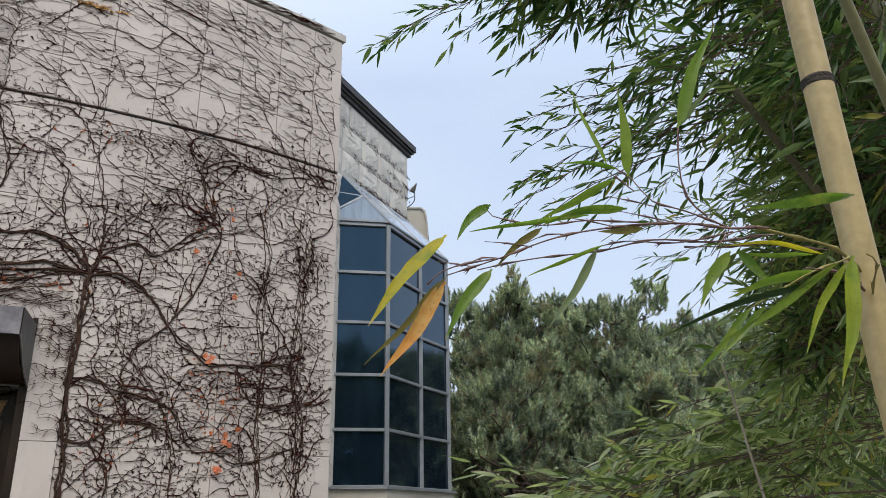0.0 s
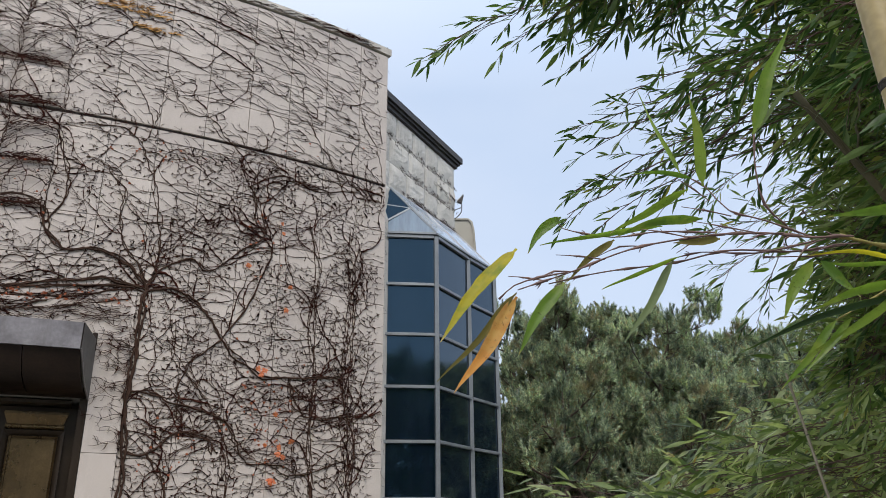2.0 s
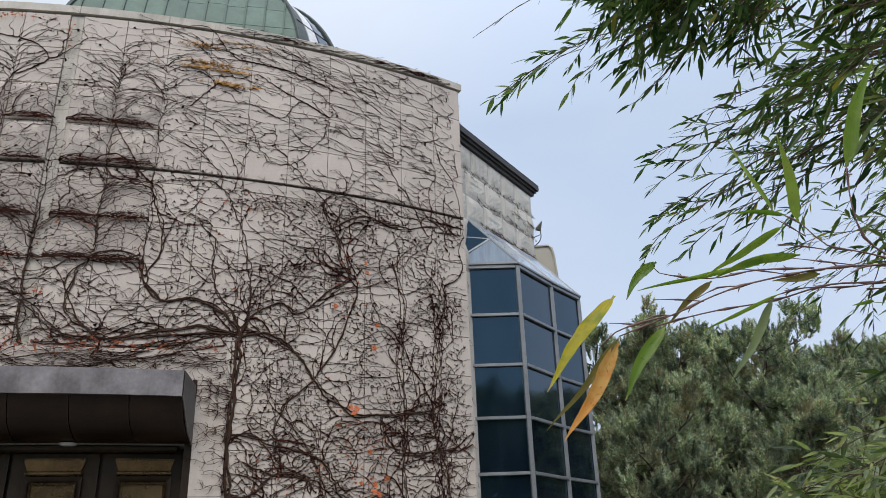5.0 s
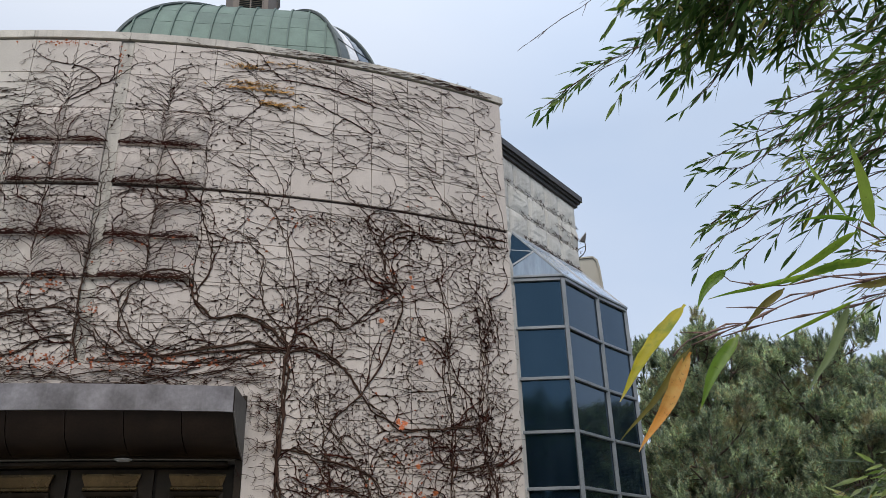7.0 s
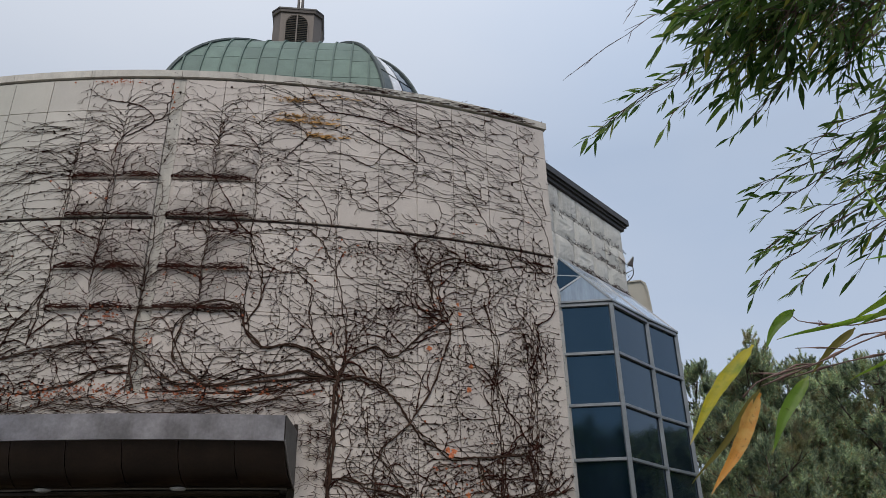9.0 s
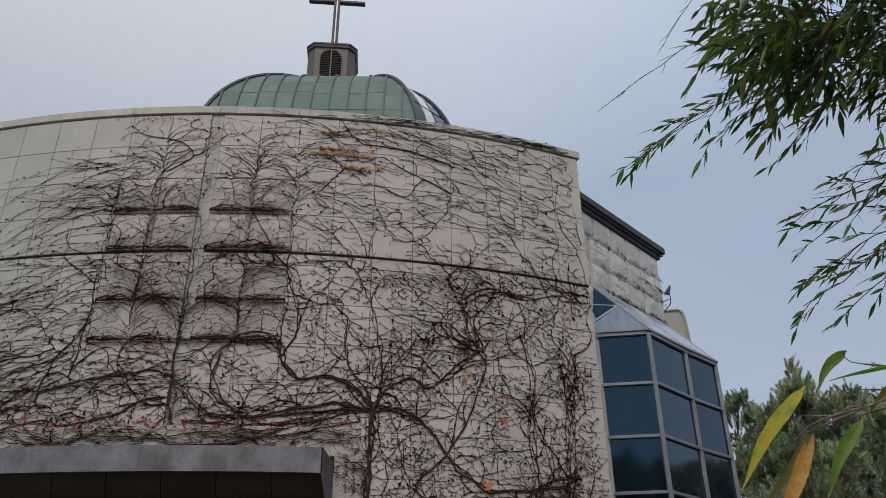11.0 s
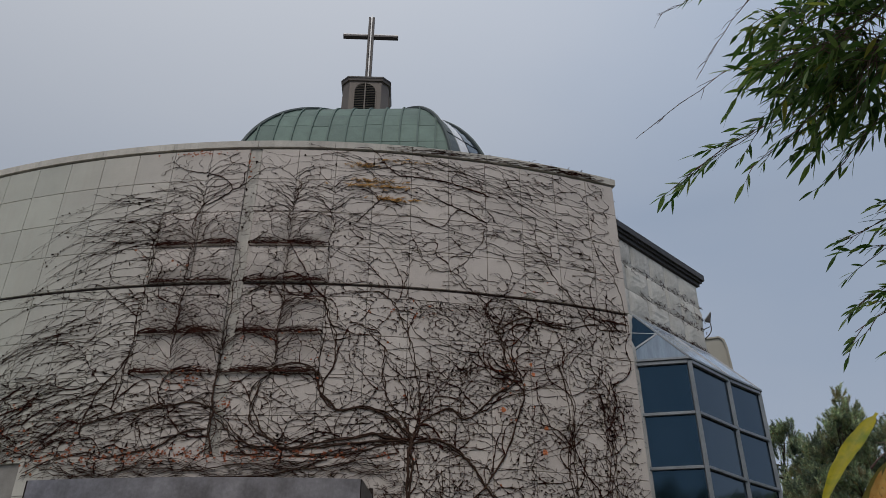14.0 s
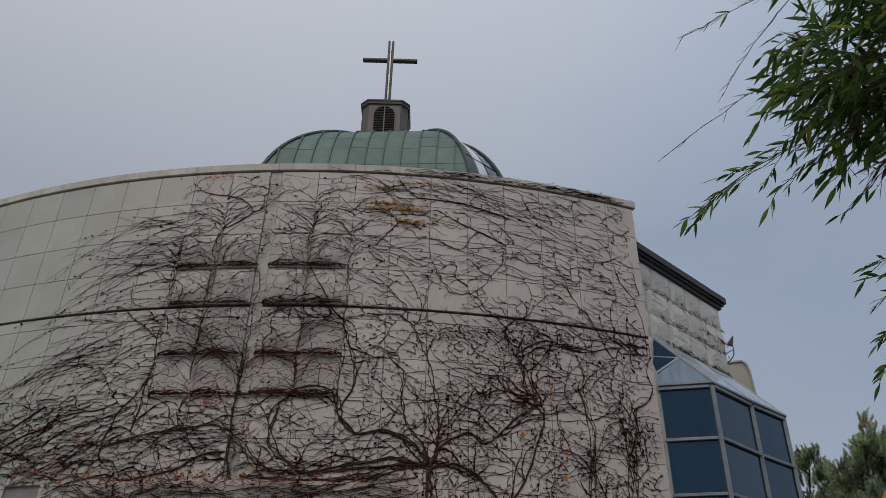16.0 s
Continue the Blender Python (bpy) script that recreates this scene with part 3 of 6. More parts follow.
def door():
    t = tagged(new("door_1", bm_mesh("door_1", curved(DOOR[0] + 0.01, DOOR[1] - 0.01, 0.01, 2.97, -0.34, -0.30, 0.2), BRONZE)),
               "dark bronze double doors with moulded panels", "door", kind="structure")
    part("ceiling_board", curved(DOOR[0] + 0.01, DOOR[1] - 0.01, 2.992, 3.022, -0.34, 0.018, 0.2), BRONZE, t)
    part("head_beam", profile_slab(DOOR[0] + 0.08, 6.52, [(-0.29, 2.925), (-0.10, 2.925), (-0.075, 2.94), (-0.075, 2.97), (-0.12, 2.988), (-0.29, 2.988)], 0.2), DOORLEAF, t, "dark head beam")
    for s in (DOOR[0] + 0.04, DOOR[1] - 0.04):
        part("jamb", curved(s - 0.035, s + 0.035, 0.01, 2.988, -0.29, -0.005, 0.1), DOORLEAF, t)

    def frame_of(c, w, z0, z1, b, d0, d1, mat, leaf):
        """Four mitred mouldings round a panel, d0 at their outer edge and d1 at their inner edge."""
        o = [(c - w, z0), (c + w, z0), (c + w, z1), (c - w, z1)]
        n = [(c - w + b, z0 + b), (c + w - b, z0 + b), (c + w - b, z1 - b), (c - w + b, z1 - b)]
        for k in range(4):
            q = (k + 1) % 4
            pts = [on_wall(*o[k], d0), on_wall(*o[q], d0), on_wall(*n[q], d1), on_wall(*n[k], d1)]
            pts += [on_wall(*p, -0.252) for p in (o[k], o[q], n[q], n[k])]
            part("moulding", hull(pts), mat, leaf)

    for c in (3.525, 4.42, 5.315, 6.21):
        leaf = part("door_leaf", curved(c - 0.43, c + 0.43, 0.02, 2.915, -0.295, -0.25, 0.2), DOORLEAF, t)
        for z0, z1 in ((0.22, 1.25), (1.42, 2.68)):
            frame_of(c, 0.285, z0, z1, 0.05, -0.19, -0.235, DOORLEAF, leaf)
            frame_of(c, 0.228, z0 + 0.058, z1 - 0.058, 0.022, -0.222, -0.205, DOORMET, leaf)
            part("panel", curved(c - 0.204, c + 0.204, z0 + 0.082, z1 - 0.082, -0.249, -0.232, 0.1), DOORMET, leaf, "dull bronze panel")
        part("crest", hull([on_wall(c + q * w, z, d) for q in (-1, 1) for w, z, d in ((0.30, 2.865, -0.249), (0.30, 2.865, -0.195), (0.30, 2.84, -0.19), (0.262, 2.74, -0.215), (0.262, 2.74, -0.249))]), DOORMET, leaf, "bronze crest tapering above the panel")
        part("crest_moulding", profile_slab(c - 0.275, c + 0.275, [(-0.249, 2.69), (-0.20, 2.69), (-0.178, 2.705), (-0.178, 2.722), (-0.21, 2.738), (-0.249, 2.738)], 0.1), DOORMET, leaf)
    return t


def downlight(s):
    t = thing("downlight", on_wall(s, 2.985, -0.03), "round recessed downlight in the soffit, unlit", "lamp", "downlights of the entrance")
    m = Matrix.Translation(on_wall(s, 2.985, -0.03))
    bm = bmesh.new()
    bmesh.ops.create_cone(bm, cap_ends=True, segments=24, radius1=0.085, radius2=0.09, depth=0.014)
    rim = part("rim", bm, BRIGHT, t, "pale metal rim", m)
    bm = bmesh.new()
    bmesh.ops.create_cone(bm, cap_ends=True, segments=24, radius1=0.066, radius2=0.07, depth=0.012)
    part("lens", bm, LAMP_GLASS, t, m=m @ Matrix.Translation((0, 0, -0.008)))


# ---------------------------------------------------------------- stone block and glass bay beside the round wall
A = Vector((-1.58, 10.30, 0))
B = Vector((-0.665, 12.47, 0))


def side_block():
    x = (B - A).normalized()
    y = Vector((-x.y, x.x, 0))
    core = [A + y * 0.05, B - x * 0.05 + y * 0.05, B + y * 5 - x * 0.05, A + y * 5]
    ob = tagged(new("wall_side", bm_mesh("wall_side", hull([c + Vector((0, 0, z)) for c in core for z in (0, 7.74)]), MORTAR)),
                "side wall of pale rough ashlar under a dark metal coping", "wall", kind="structure")
    face = Matrix((x, y, Vector((0, 0, 1)))).transposed().to_4x4()
    L = (B - A).length
    rnd = random.Random(4)
    shapes = {}
    for r in range(5):
        z0 = 7.74 - 0.42 * (r + 1)
        a = -0.02 - rnd.random() * 0.35
        while a < L - 0.01:
            w = rnd.choice((0.44, 0.52, 0.60))
            b = min(a + w, L)
            if L - b < 0.2:
                b = L
            key = (round(b - a, 2), rnd.randrange(2))
            if key not in shapes:
                shapes[key] = rustic_mesh(len(shapes) + 20, b - a - 0.006, 0.414, ASHLAR, 0.035, 10, 0.75)
            p = A + x * ((a + b) / 2) + Vector((0, 0, z0 + 0.21))
            m = face.copy()
            m.translation = p
            place("ashlar_stone", shapes[key], ob, m)
            a = b
        # the return round the corner
        m = face @ Matrix.Rotation(radians(90), 4, "Z")
        for i in range(3):
            m2 = m.copy()
            m2.translation = B + y * (0.05 + 0.26 + 0.52 * i) + Vector((0, 0, z0 + 0.21))
            key = (0.52, 0)
            if key not in shapes:
                shapes[key] = rustic_mesh(40, 0.514, 0.414, ASHLAR, 0.035, 10, 0.75)
            place("ashlar_stone", shapes[key], ob, m2)
    # dry growth clinging along the courses
    V, F = [], []
    for zc, a0, k in ((7.32, 0.0, 80), (6.90, 0.3, 90), (6.50, 0.5, 200), (7.1, 1.5, 40)):
        for _ in range(k):
            u = rnd.uniform(a0, L)
            p = A + x * u - y * 0.04 + Vector((0, 0, zc + rnd.gauss(0, 0.025)))
            pts = [p]
            for _ in range(4):
                pts.append(pts[-1] + x * rnd.gauss(0, 0.035) - y * rnd.gauss(0, 0.006) + Vector((0, 0, rnd.gauss(0, 0.018))))
            tube(V, F, pts, [0.0035, 0.003, 0.003, 0.002, 0.001], 3)
    place("dry_growth", mesh_of("dry_growth", V, F, TWIG), ob, None, "dry creeper along the stone courses", "stuff")
    part("lower_wall", hull([p + Vector((0, 0, z)) for p in (A - y * 0.01, B - y * 0.01, B + y * 0.03, A + y * 0.03) for z in (0.0, 5.63)]), ASHLAR, ob)
    for z0, z1, o in ((7.742, 7.80, 0.05), (7.803, 7.845, 0.085), (7.848, 7.955, 0.12)):
        c = [A - x * 0.3 - y * o, B + x * o - y * o, B + x * o + y * 5, A - x * 0.3 + y * 5]
        part("coping", hull([p + Vector((0, 0, z)) for p in c for z in (z0, z1)]), DARKMET, ob, "dark metal coping")
    return ob


def glass_bay():
    P = [Vector(p) for p in ((-1.74, 10.38, 0), (-0.845, 10.56, 0), (-0.425, 11.53, 0), (-0.03, 12.31, 0), (-0.62, 12.62, 0))]
    Z0, Z1, n = 2.08, 5.70, 5
    t = thing("glass_bay", (-0.8, 11.4, 0), "faceted bay of blue tinted panes in grey frames, glass roof", "bay window")
    up = lambda p, z: Vector((p.x, p.y, z))
    mid = Vector((-1.2, 11.9, 0))
    base = [p + (p - mid).normalized() * 0.07 for p in P]
    part("plinth", hull([up(p, z) for p in base + [Vector((-1.9, 11.2, 0))] for z in (0, Z0 - 0.03)]), CREAM, t, "pale rendered plinth")
    part("sill", hull([up(p + (p - mid).normalized() * 0.05, z) for p in base for z in (Z0 - 0.028, Z0 + 0.004)]), ALU, t)
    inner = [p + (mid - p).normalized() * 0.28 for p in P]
    # solid block, its colour carries the darkness of the room
    part("interior", hull([up(p, z) for p in inner for z in (Z0 + 0.01, Z1 - 0.1)]), ROOM_SHADE, t, "near-black block standing for the unlit room behind the panes")
    dz = (Z1 - Z0) / n
    for i, (a, b) in enumerate(zip(P, P[1:])):
        d = (b - a).normalized()
        nrm = Vector((d.y, -d.x, 0))
        for r in range(n):
            za, zb = Z0 + r * dz, Z0 + (r + 1) * dz
            q = [up(a + d * 0.02, za + 0.02), up(b - d * 0.02, za + 0.02), up(b - d * 0.02, zb - 0.02), up(a + d * 0.02, zb - 0.02)]
            part("pane", hull([v + nrm * k for v in q for k in (-0.012, 0.0)]), GLASS, t)
        for r in range(n + 1):
            z = Z0 + r * dz
            h = 0.05 if r in (0, n) else 0.042
            part("rail", bar(up(a + d * 0.026, z) + nrm * 0.012, up(b - d * 0.026, z) + nrm * 0.012, 0.06, h), ALU, t)
    for p in P:
        part("mullion", bar(up(p, Z0), up(p, Z1 + 0.01), 0.062, 0.075, (0.4, -0.9, 0)), ALU, t)
    # glass roof leaning on the block
    e = [up(p + (p - mid).normalized() * 0.04, Z1 + 0.045) for p in P]
    x = (B - A).normalized()
    y = Vector((-x.y, x.x, 0))
    q1, q2, q3 = up(A + x * 0.10 - y * 0.05, 6.42), up(A + x * 1.2 - y * 0.05, 6.44), up(B - x * 0.05 - y * 0.05, 6.46)
    q0 = up(Vector((-1.72, 10.5, 0)), 6.25)
    for name, tri in (("roof_pane", (e[1], e[2], q2, q1)), ("roof_pane", (e[2], e[3], q3, q2)), ("roof_pane", (e[3], e[4], q3))):
        nv = (tri[1] - tri[0]).cross(tri[-1] - tri[0]).normalized() * 0.012
        part(name, hull([v + k * nv for v in tri for k in (0, 1)]), ROOFGLASS, t)
    m1 = e[0].lerp(q1, 0.62)
    mm = e[1].lerp(q1, 0.55)
    for tri, mat in (((e[0], e[1], mm), ROOFGLASS), ((e[0], mm, q1), GLASS)):
        nv = (tri[1] - tri[0]).cross(tri[-1] - tri[0]).normalized() * 0.012
        part("roof_pane", hull([v + k * nv for v in tri for k in (0, 1)]), mat, t)
    lift = Vector((0, 0, 0.016))
    for a, b, w in ((e[1], q1, 0.035), (e[2], q2, 0.03), (e[3], q3, 0.03), (e[0].lerp(q1, 0.05), mm, 0.03), (m1, mm, 0.025), (q1, q2, 0.03), (q2, q3, 0.03)):
        part("roof_bar", bar(a + lift, b + lift, w, 0.03), BRIGHT if w < 0.031 else ALU, t, "pale metal glazing bar")
    for a, b in zip(e, e[1:]):
        part("gutter", bar(a, b, 0.05, 0.035), ALU, t)
    return t


def roof_turret():
    """The cream upstand with a rounded shoulder past the block."""
    t = thing("roof_upstand", (-0.45, 14.9, 0), "cream rendered upstand with a rounded shoulder and dark edge", "parapet")
    prof = [(-0.9, 0.0), (0.05, 0.0), (0.05, 7.2), (0.035, 7.5), (0.0, 7.67), (-0.06, 7.75), (-0.9, 7.77)]
    def slab(pr, y0, y1):
        bm = bmesh.new()
        rows = [[bm.verts.new((-0.45 + px, yy, pz)) for px, pz in pr] for yy in (y0, y1)]
        k = len(pr)
        for j in range(k):
            bm.faces.new((rows[0][j], rows[0][(j + 1) % k], rows[1][(j + 1) % k], rows[1][j]))
        bm.faces.new(rows[0][::-1])
        bm.faces.new(rows[1])
        return bm
    part("body", slab(prof, 14.9, 16.9), CREAM, t)
    edge = [(0.05, 6.8), (0.05, 7.2), (0.035, 7.5), (0.0, 7.67), (-0.06, 7.75), (-0.9, 7.77)]
    out = [(px + (0.03 if px > -0.06 else 0.0), pz + (0.03 if pz > 7.4 else 0.0)) for px, pz in edge]
    part("edge_trim", slab(edge + out[::-1], 14.87, 14.899), CREAM, t)
    part("roof_edge", slab(edge + out[::-1], 14.9, 16.9), DARKMET, t, "dark metal edge")
    return t


def floodlight():
    p = Vector((-0.55, 12.46, 7.12))
    t = thing("floodlight", p, "small floodlight on a bent bracket at the corner of the wall", "lamp")
    V, F = [], []
    arm = spline([(B.x - 0.02, B.y + 0.08, 6.80), (-0.585, 12.46, 6.84), (-0.54, 12.46, 6.92), (-0.535, 12.46, 7.04)], 0.03)
    tube(V, F, arm, [0.009] * len(arm), 6)
    place("bracket", mesh_of("bracket", V, F, DARKMET, True), t, None, "bent dark bracket")
    part("arm", bar((B.x - 0.02, B.y + 0.08, 6.97), (-0.55, 12.46, 6.98), 0.012, 0.012), DARKMET, t)
    housing = part("housing", hull([p + Vector(q) * 0.72 for q in ((-0.09, -0.05, -0.05), (-0.09, 0.05, -0.05), (0.02, -0.05, -0.09), (0.02, 0.05, -0.09), (0.07, -0.04, 0.13), (0.07, 0.04, 0.13), (0.03, -0.05, 0.02), (0.03, 0.05, 0.02))]), DARKMET, t)
    part("front_glass", bar(p + Vector((-0.068, 0.0, -0.022)), p + Vector((0.047, 0.0, 0.104)), 0.065, 0.012), LAMP_GLASS, housing, "pale front glass")


# ---------------------------------------------------------------- dome, lantern and cross
DOME = Matrix.Translation((-10.78, 19.67, 14.47)) @ Matrix.Rotation(radians(21.4), 4, "Z")
DA, DC, DH = 3.88, 1.22, 5.09


def dome():
    """A four-sided vault; one corner is cut off and glazed."""
    t = thing("vaulted_dome", (-10.78, 19.67, 7.0), "vaulted dome of green copper sheets with raised seams", "dome")
    plan = [(-DA, -DA), (DA - DC, -DA), (DA, -DA + DC), (DA, DA), (-DA, DA)]
    part("drum", hull([DOME @ Vector((x * 0.985, y * 0.985, z)) for x, y in plan for z in (-7.5, 0)]), COPPER, t, "plain copper-clad drum")
    half = DC / math.sqrt(2)
    deep = (DA - DC / 2) * math.sqrt(2)

    def cut(wl, wr, apo, x0, x1, th0, th1, d0, d1, n=5):
        """A strip of one vault face between two sides and two angles, d0 to d1 proud; wl and wr: the face's half widths."""
        bm = bmesh.new()
        rows = []
        for i in range(n + 1):
            th = th0 + (th1 - th0) * i / n
            c, s = math.cos(th), math.sin(th)
            a, b = max(-wl * c, min(wr * c, x0)), max(-wl * c, min(wr * c, x1))
            rows.append([bm.verts.new((xx, -(apo + d) * c, (DH + d) * s)) for xx, d in ((a, d0), (b, d0), (b, d1), (a, d1))])
        for ra, rb in zip(rows, rows[1:]):
            for j in range(4):
                bm.faces.new((ra[j], ra[(j + 1) % 4], rb[(j + 1) % 4], rb[j]))
        bm.faces.new(rows[0])
        bm.faces.new(rows[-1][::-1])
        bmesh.ops.remove_doubles(bm, verts=bm.verts, dist=0.0005)
        return bm

    def rib(corner, x, y):
        V, F = [], []
        pts = [corner @ Vector((x * math.cos(th), y * math.cos(th), (DH + 0.03) * math.sin(th))) for th in np.linspace(0, radians(84), 22)]
        tube(V, F, pts, [0.062] * len(pts), 6)
        place("hip_rib", mesh_of("hip_rib", V, F, HIP), t, None, "dark rounded hip rib")

    N = 12
    for f in range(4):
        face = DOME @ Matrix.Rotation(radians(90 * f), 4, "Z")
        wl, wr = (DA - DC if f == 1 else DA), (DA - DC if f == 0 else DA)
        lim = lambda x: math.acos(min(1.0, (-x / wl if x < 0 else x / wr) + 1e-6))
        for i in range(N):
            x0, x1 = -wl + (wl + wr) * i / N, -wl + (wl + wr) * (i + 1) / N
            top = min(lim(0.0 if x0 < 0 < x1 else (x1 if x1 <= 0 else x0)), radians(86))
            if top < 0.06:
                continue
            stops = [0.0] + [th for th in (0.34, 0.52 + 0.02 * (i % 2), 0.70, 0.88, 1.06) if th < top - 0.06] + [top]
            if f == 0:
                for a, b in zip(stops, stops[1:]):
                    part("copper_sheet", cut(wl, wr, DA, x0 + 0.004, x1 - 0.004, a, b - 0.004, -0.03, 0.0), COPPER, t, "", face)
            else:
                part("copper_sheet", cut(wl, wr, DA, x0, x1, 0, top, -0.03, 0.0, 8), COPPER, t, "", face)
        for i in range(1, N):
            x = -wl + (wl + wr) * i / N
            part("seam", cut(wl, wr, DA, x - 0.024, x + 0.024, 0, min(lim(x), radians(86)), 0.002, 0.05, 12), SEAM, t, "", face)
        if f == 0:
            rib(face, wr, -DA - 0.03)
            rib(face, DA + 0.03, -wr)
        else:
            rib(face, DA + 0.02, -DA - 0.02)
    # the glazed corner
    corner = DOME @ Matrix.Rotation(radians(45), 4, "Z")
    for k in range(6):
        a, b = radians(13.5 * k), radians(13.5 * (k + 1) - 1.2)
        for x0, x1, mat, lab in ((-half + 0.02, -0.42 * half, HIP, "dark copper strip beside the hip"), (-0.38 * half, 0.10 * half, WHITEPANE, "pale curved roof light"), (0.16 * half, half - 0.02, GLASS, "dark curved roof light")):
            part("roof_light" if mat is not HIP else "copper_sheet", cut(half, half, deep, x0, x1, a, b, -0.03, 0.0, 3), mat, t, lab, corner)
    part("corner_core", cut(half, half, deep, -half, half, 0, radians(82), -0.10, -0.04, 8), HIP, t, "", corner)
    return t


def lantern():
    base = Matrix.Translation((-11.04, 19.0, 18.66)) @ Matrix.Rotation(radians(25), 4, "Z")
    t = thing("roof_lantern", (-11.06, 19.0, 18.6), "brown grey metal lantern with arched louvres on the dome", "lantern")
    h, w, c = 2.0, 0.80, 0.24
    oct_ = [(-w, -w + c), (-w + c, -w), (w - c, -w), (w, -w + c), (w, w - c), (w - c, w), (-w + c, w), (-w, w - c)]
    part("body", hull([(x, y, z) for x, y in oct_ for z in (0, h)]), LANTERN, t, m=base)
    for k, (z0, z1, g0, g1) in enumerate(((h + 0.002, h + 0.10, 1.06, 1.09), (h + 0.102, h + 0.16, 1.11, 1.11), (h + 0.162, h + 0.42, 1.05, 0.22))):
        part("cap", hull([(x * g, y * g, z) for x, y in oct_ for z, g in ((z0, g0), (z1, g1))]), DARKMET if k else LANTERN, t, "dark metal cap", base)
    for f in range(4):
        face = base @ Matrix.Rotation(radians(90 * f), 4, "Z")
        aw, z0, zs = 0.38, 0.05, 1.52
        arch = [(-aw, z0), (aw, z0)] + [(aw * math.cos(q), zs + aw * math.sin(q)) for q in np.linspace(0, math.pi, 13)]
        # near-black plate in place of the unlit depth behind the slats
        win = part("louvre_window", hull([(x, y, z) for x, z in arch for y in (-w - 0.004, -w + 0.02)]), ROOM_SHADE, t, m=face)
        part("jamb_bar", box(0.05, 0.05, zs + aw - z0, 0.006, (0, -w - 0.03, (z0 + zs + aw) / 2)), LANTERN, t, m=face)
        for i in range(24):
            z = z0 + 0.05 + i * 0.077
            half = aw if z < zs else math.sqrt(max(aw * aw - (z - zs) ** 2, 0.0))
            if half < 0.08:
                continue
            for sgn in (-1, 1):
                m = face @ Matrix.Translation((sgn * (half / 2 + 0.012), -w - 0.02, z)) @ Matrix.Rotation(radians(38), 4, "X")
                part("louvre", box(half - 0.035, 0.055, 0.016), LOUVRE, win, m=m)
        V, F = [], []
        pts = [face @ Vector((x, -w - 0.01, z)) for x, z in [(-aw, z0)] + [(aw * math.cos(q), zs + aw * math.sin(q)) for q in np.linspace(math.pi, 0, 13)] + [(aw, z0)]]
        tube(V, F, pts, [0.028] * len(pts), 4)
        place("arch_trim", mesh_of("arch_trim", V, F, LANTERN), win)
    return t


def cross():
    m = Matrix.Translation((-11.03, 19.0, 21.0)) @ Matrix.Rotation(radians(25), 4, "Z")
    t = thing("roof_cross", (-11.06, 19.0, 21.0), "dark steel cross with a pale strip down its middle", "cross")
    part("foot", hull([(x * g, y * g, z) for x in (-0.2, 0.2) for y in (-0.2, 0.2) for z, g in ((0.0, 1.0), (0.3, 0.6))]), DARKMET, t, m=m)
    for sgn in (-1, 1):
        part("upright", box(0.075, 0.18, 3.3, 0.008, (sgn * 0.075, 0, 1.95)), CROSSMET, t, m=m)
        part("arm", box(0.93, 0.18, 0.085, 0.008, (sgn * 0.58, 0, 2.60)), CROSSMET, t, m=m)
    part("strip", box(0.06, 0.12, 3.32, 0.006, (0, 0, 1.95)), BRIGHT, t, "pale steel strip", m)
    for sgn in (-1, 1):
        part("strip", box(0.92, 0.17, 0.05, 0.006, (sgn * 0.58, 0, 2.67)), BRIGHT, t, "pale steel strip", m)
    part("spike", hull([(x, y, 3.6) for x in (-0.025, 0.025) for y in (-0.025, 0.025)] + [(0, 0, 3.85)]), BRIGHT, t, m=m)
    return t


canopy()
door()
for s in (4.04, 5.45):
    downlight(s)
side_block()
glass_bay()
roof_turret()
floodlight()
dome()
lantern()
cross()


# ---------------------------------------------------------------- climbing vine on the round wall
vine = thing("climbing_vine", on_wall(7.1, 0.0, 0.03), "bare climbing vine with few red leaves on the stone wall", "vine")
rv = random.Random(11)
stem_paths = []


def allowed(s, z):
    """Where the vine grows: not over the doors, past the wall's end, or on the clean tiles."""
    if s > 10.1 or z < 0.05 or z > 8.44:
        return False
    if z < 3.74 and s < (6.98 if noise.noise(Vector((s * 3, z * 2, 4.0))) < 0.18 else 6.78):
        return False
    left = 1.0 + max(0.0, z - 5.2) * 0.42 if z > 4 else 2.6
    return s > left


def wander(s, z, ang, length, curl=0.35, pull=None, pull_k=0.05, step=0.032, kink=0.09, snap=0.05):
    """A wandering shoot in the wall's plane: smooth arcs with a sharp turn at some joints."""
    out, turn = [(s, z)], rv.gauss(0, curl * 0.3)
    for _ in range(int(length / step)):
        turn = turn * 0.84 + rv.gauss(0, curl * 0.36)
        ang += turn * 0.6
        if rv.random() < snap:
            ang += rv.choice((-1, 1)) * rv.uniform(0.3, 0.8)
        if pull is not None:
            ang += math.sin(pull - ang) * pull_k
        k = ang + rv.gauss(0, kink)
        s, z = s + math.cos(k) * step, z + math.sin(k) * step
        if not allowed(s, z):
            break
        out.append((s, z))
    return out


def proud(s, z):
    """How far the surface under the vine stands out: the rough stones and the portal."""
    d = 0.0
    if (3.675 < s < 4.745 or 4.91 < s < 5.96):
        for z0, z1 in RUST_ROWS:
            if z0 < z < z1:
                d = 0.032 + 0.015 * math.sin(math.pi * (z1 - z) / (z1 - z0))
    if PORTAL[0] < s < PORTAL[1] and z < PORTAL[2]:
        d = 0.036
    if z > 8.36:
        d = 0.029
    return d


def raise_path(path, lift=0.012, wob=0.012):
    k = rv.random() * 100
    return [on_wall(s, z, proud(s, z) + lift + wob * (0.5 + 0.5 * noise.noise(Vector((s * 5 + k, z * 5, k))))) for s, z in path]


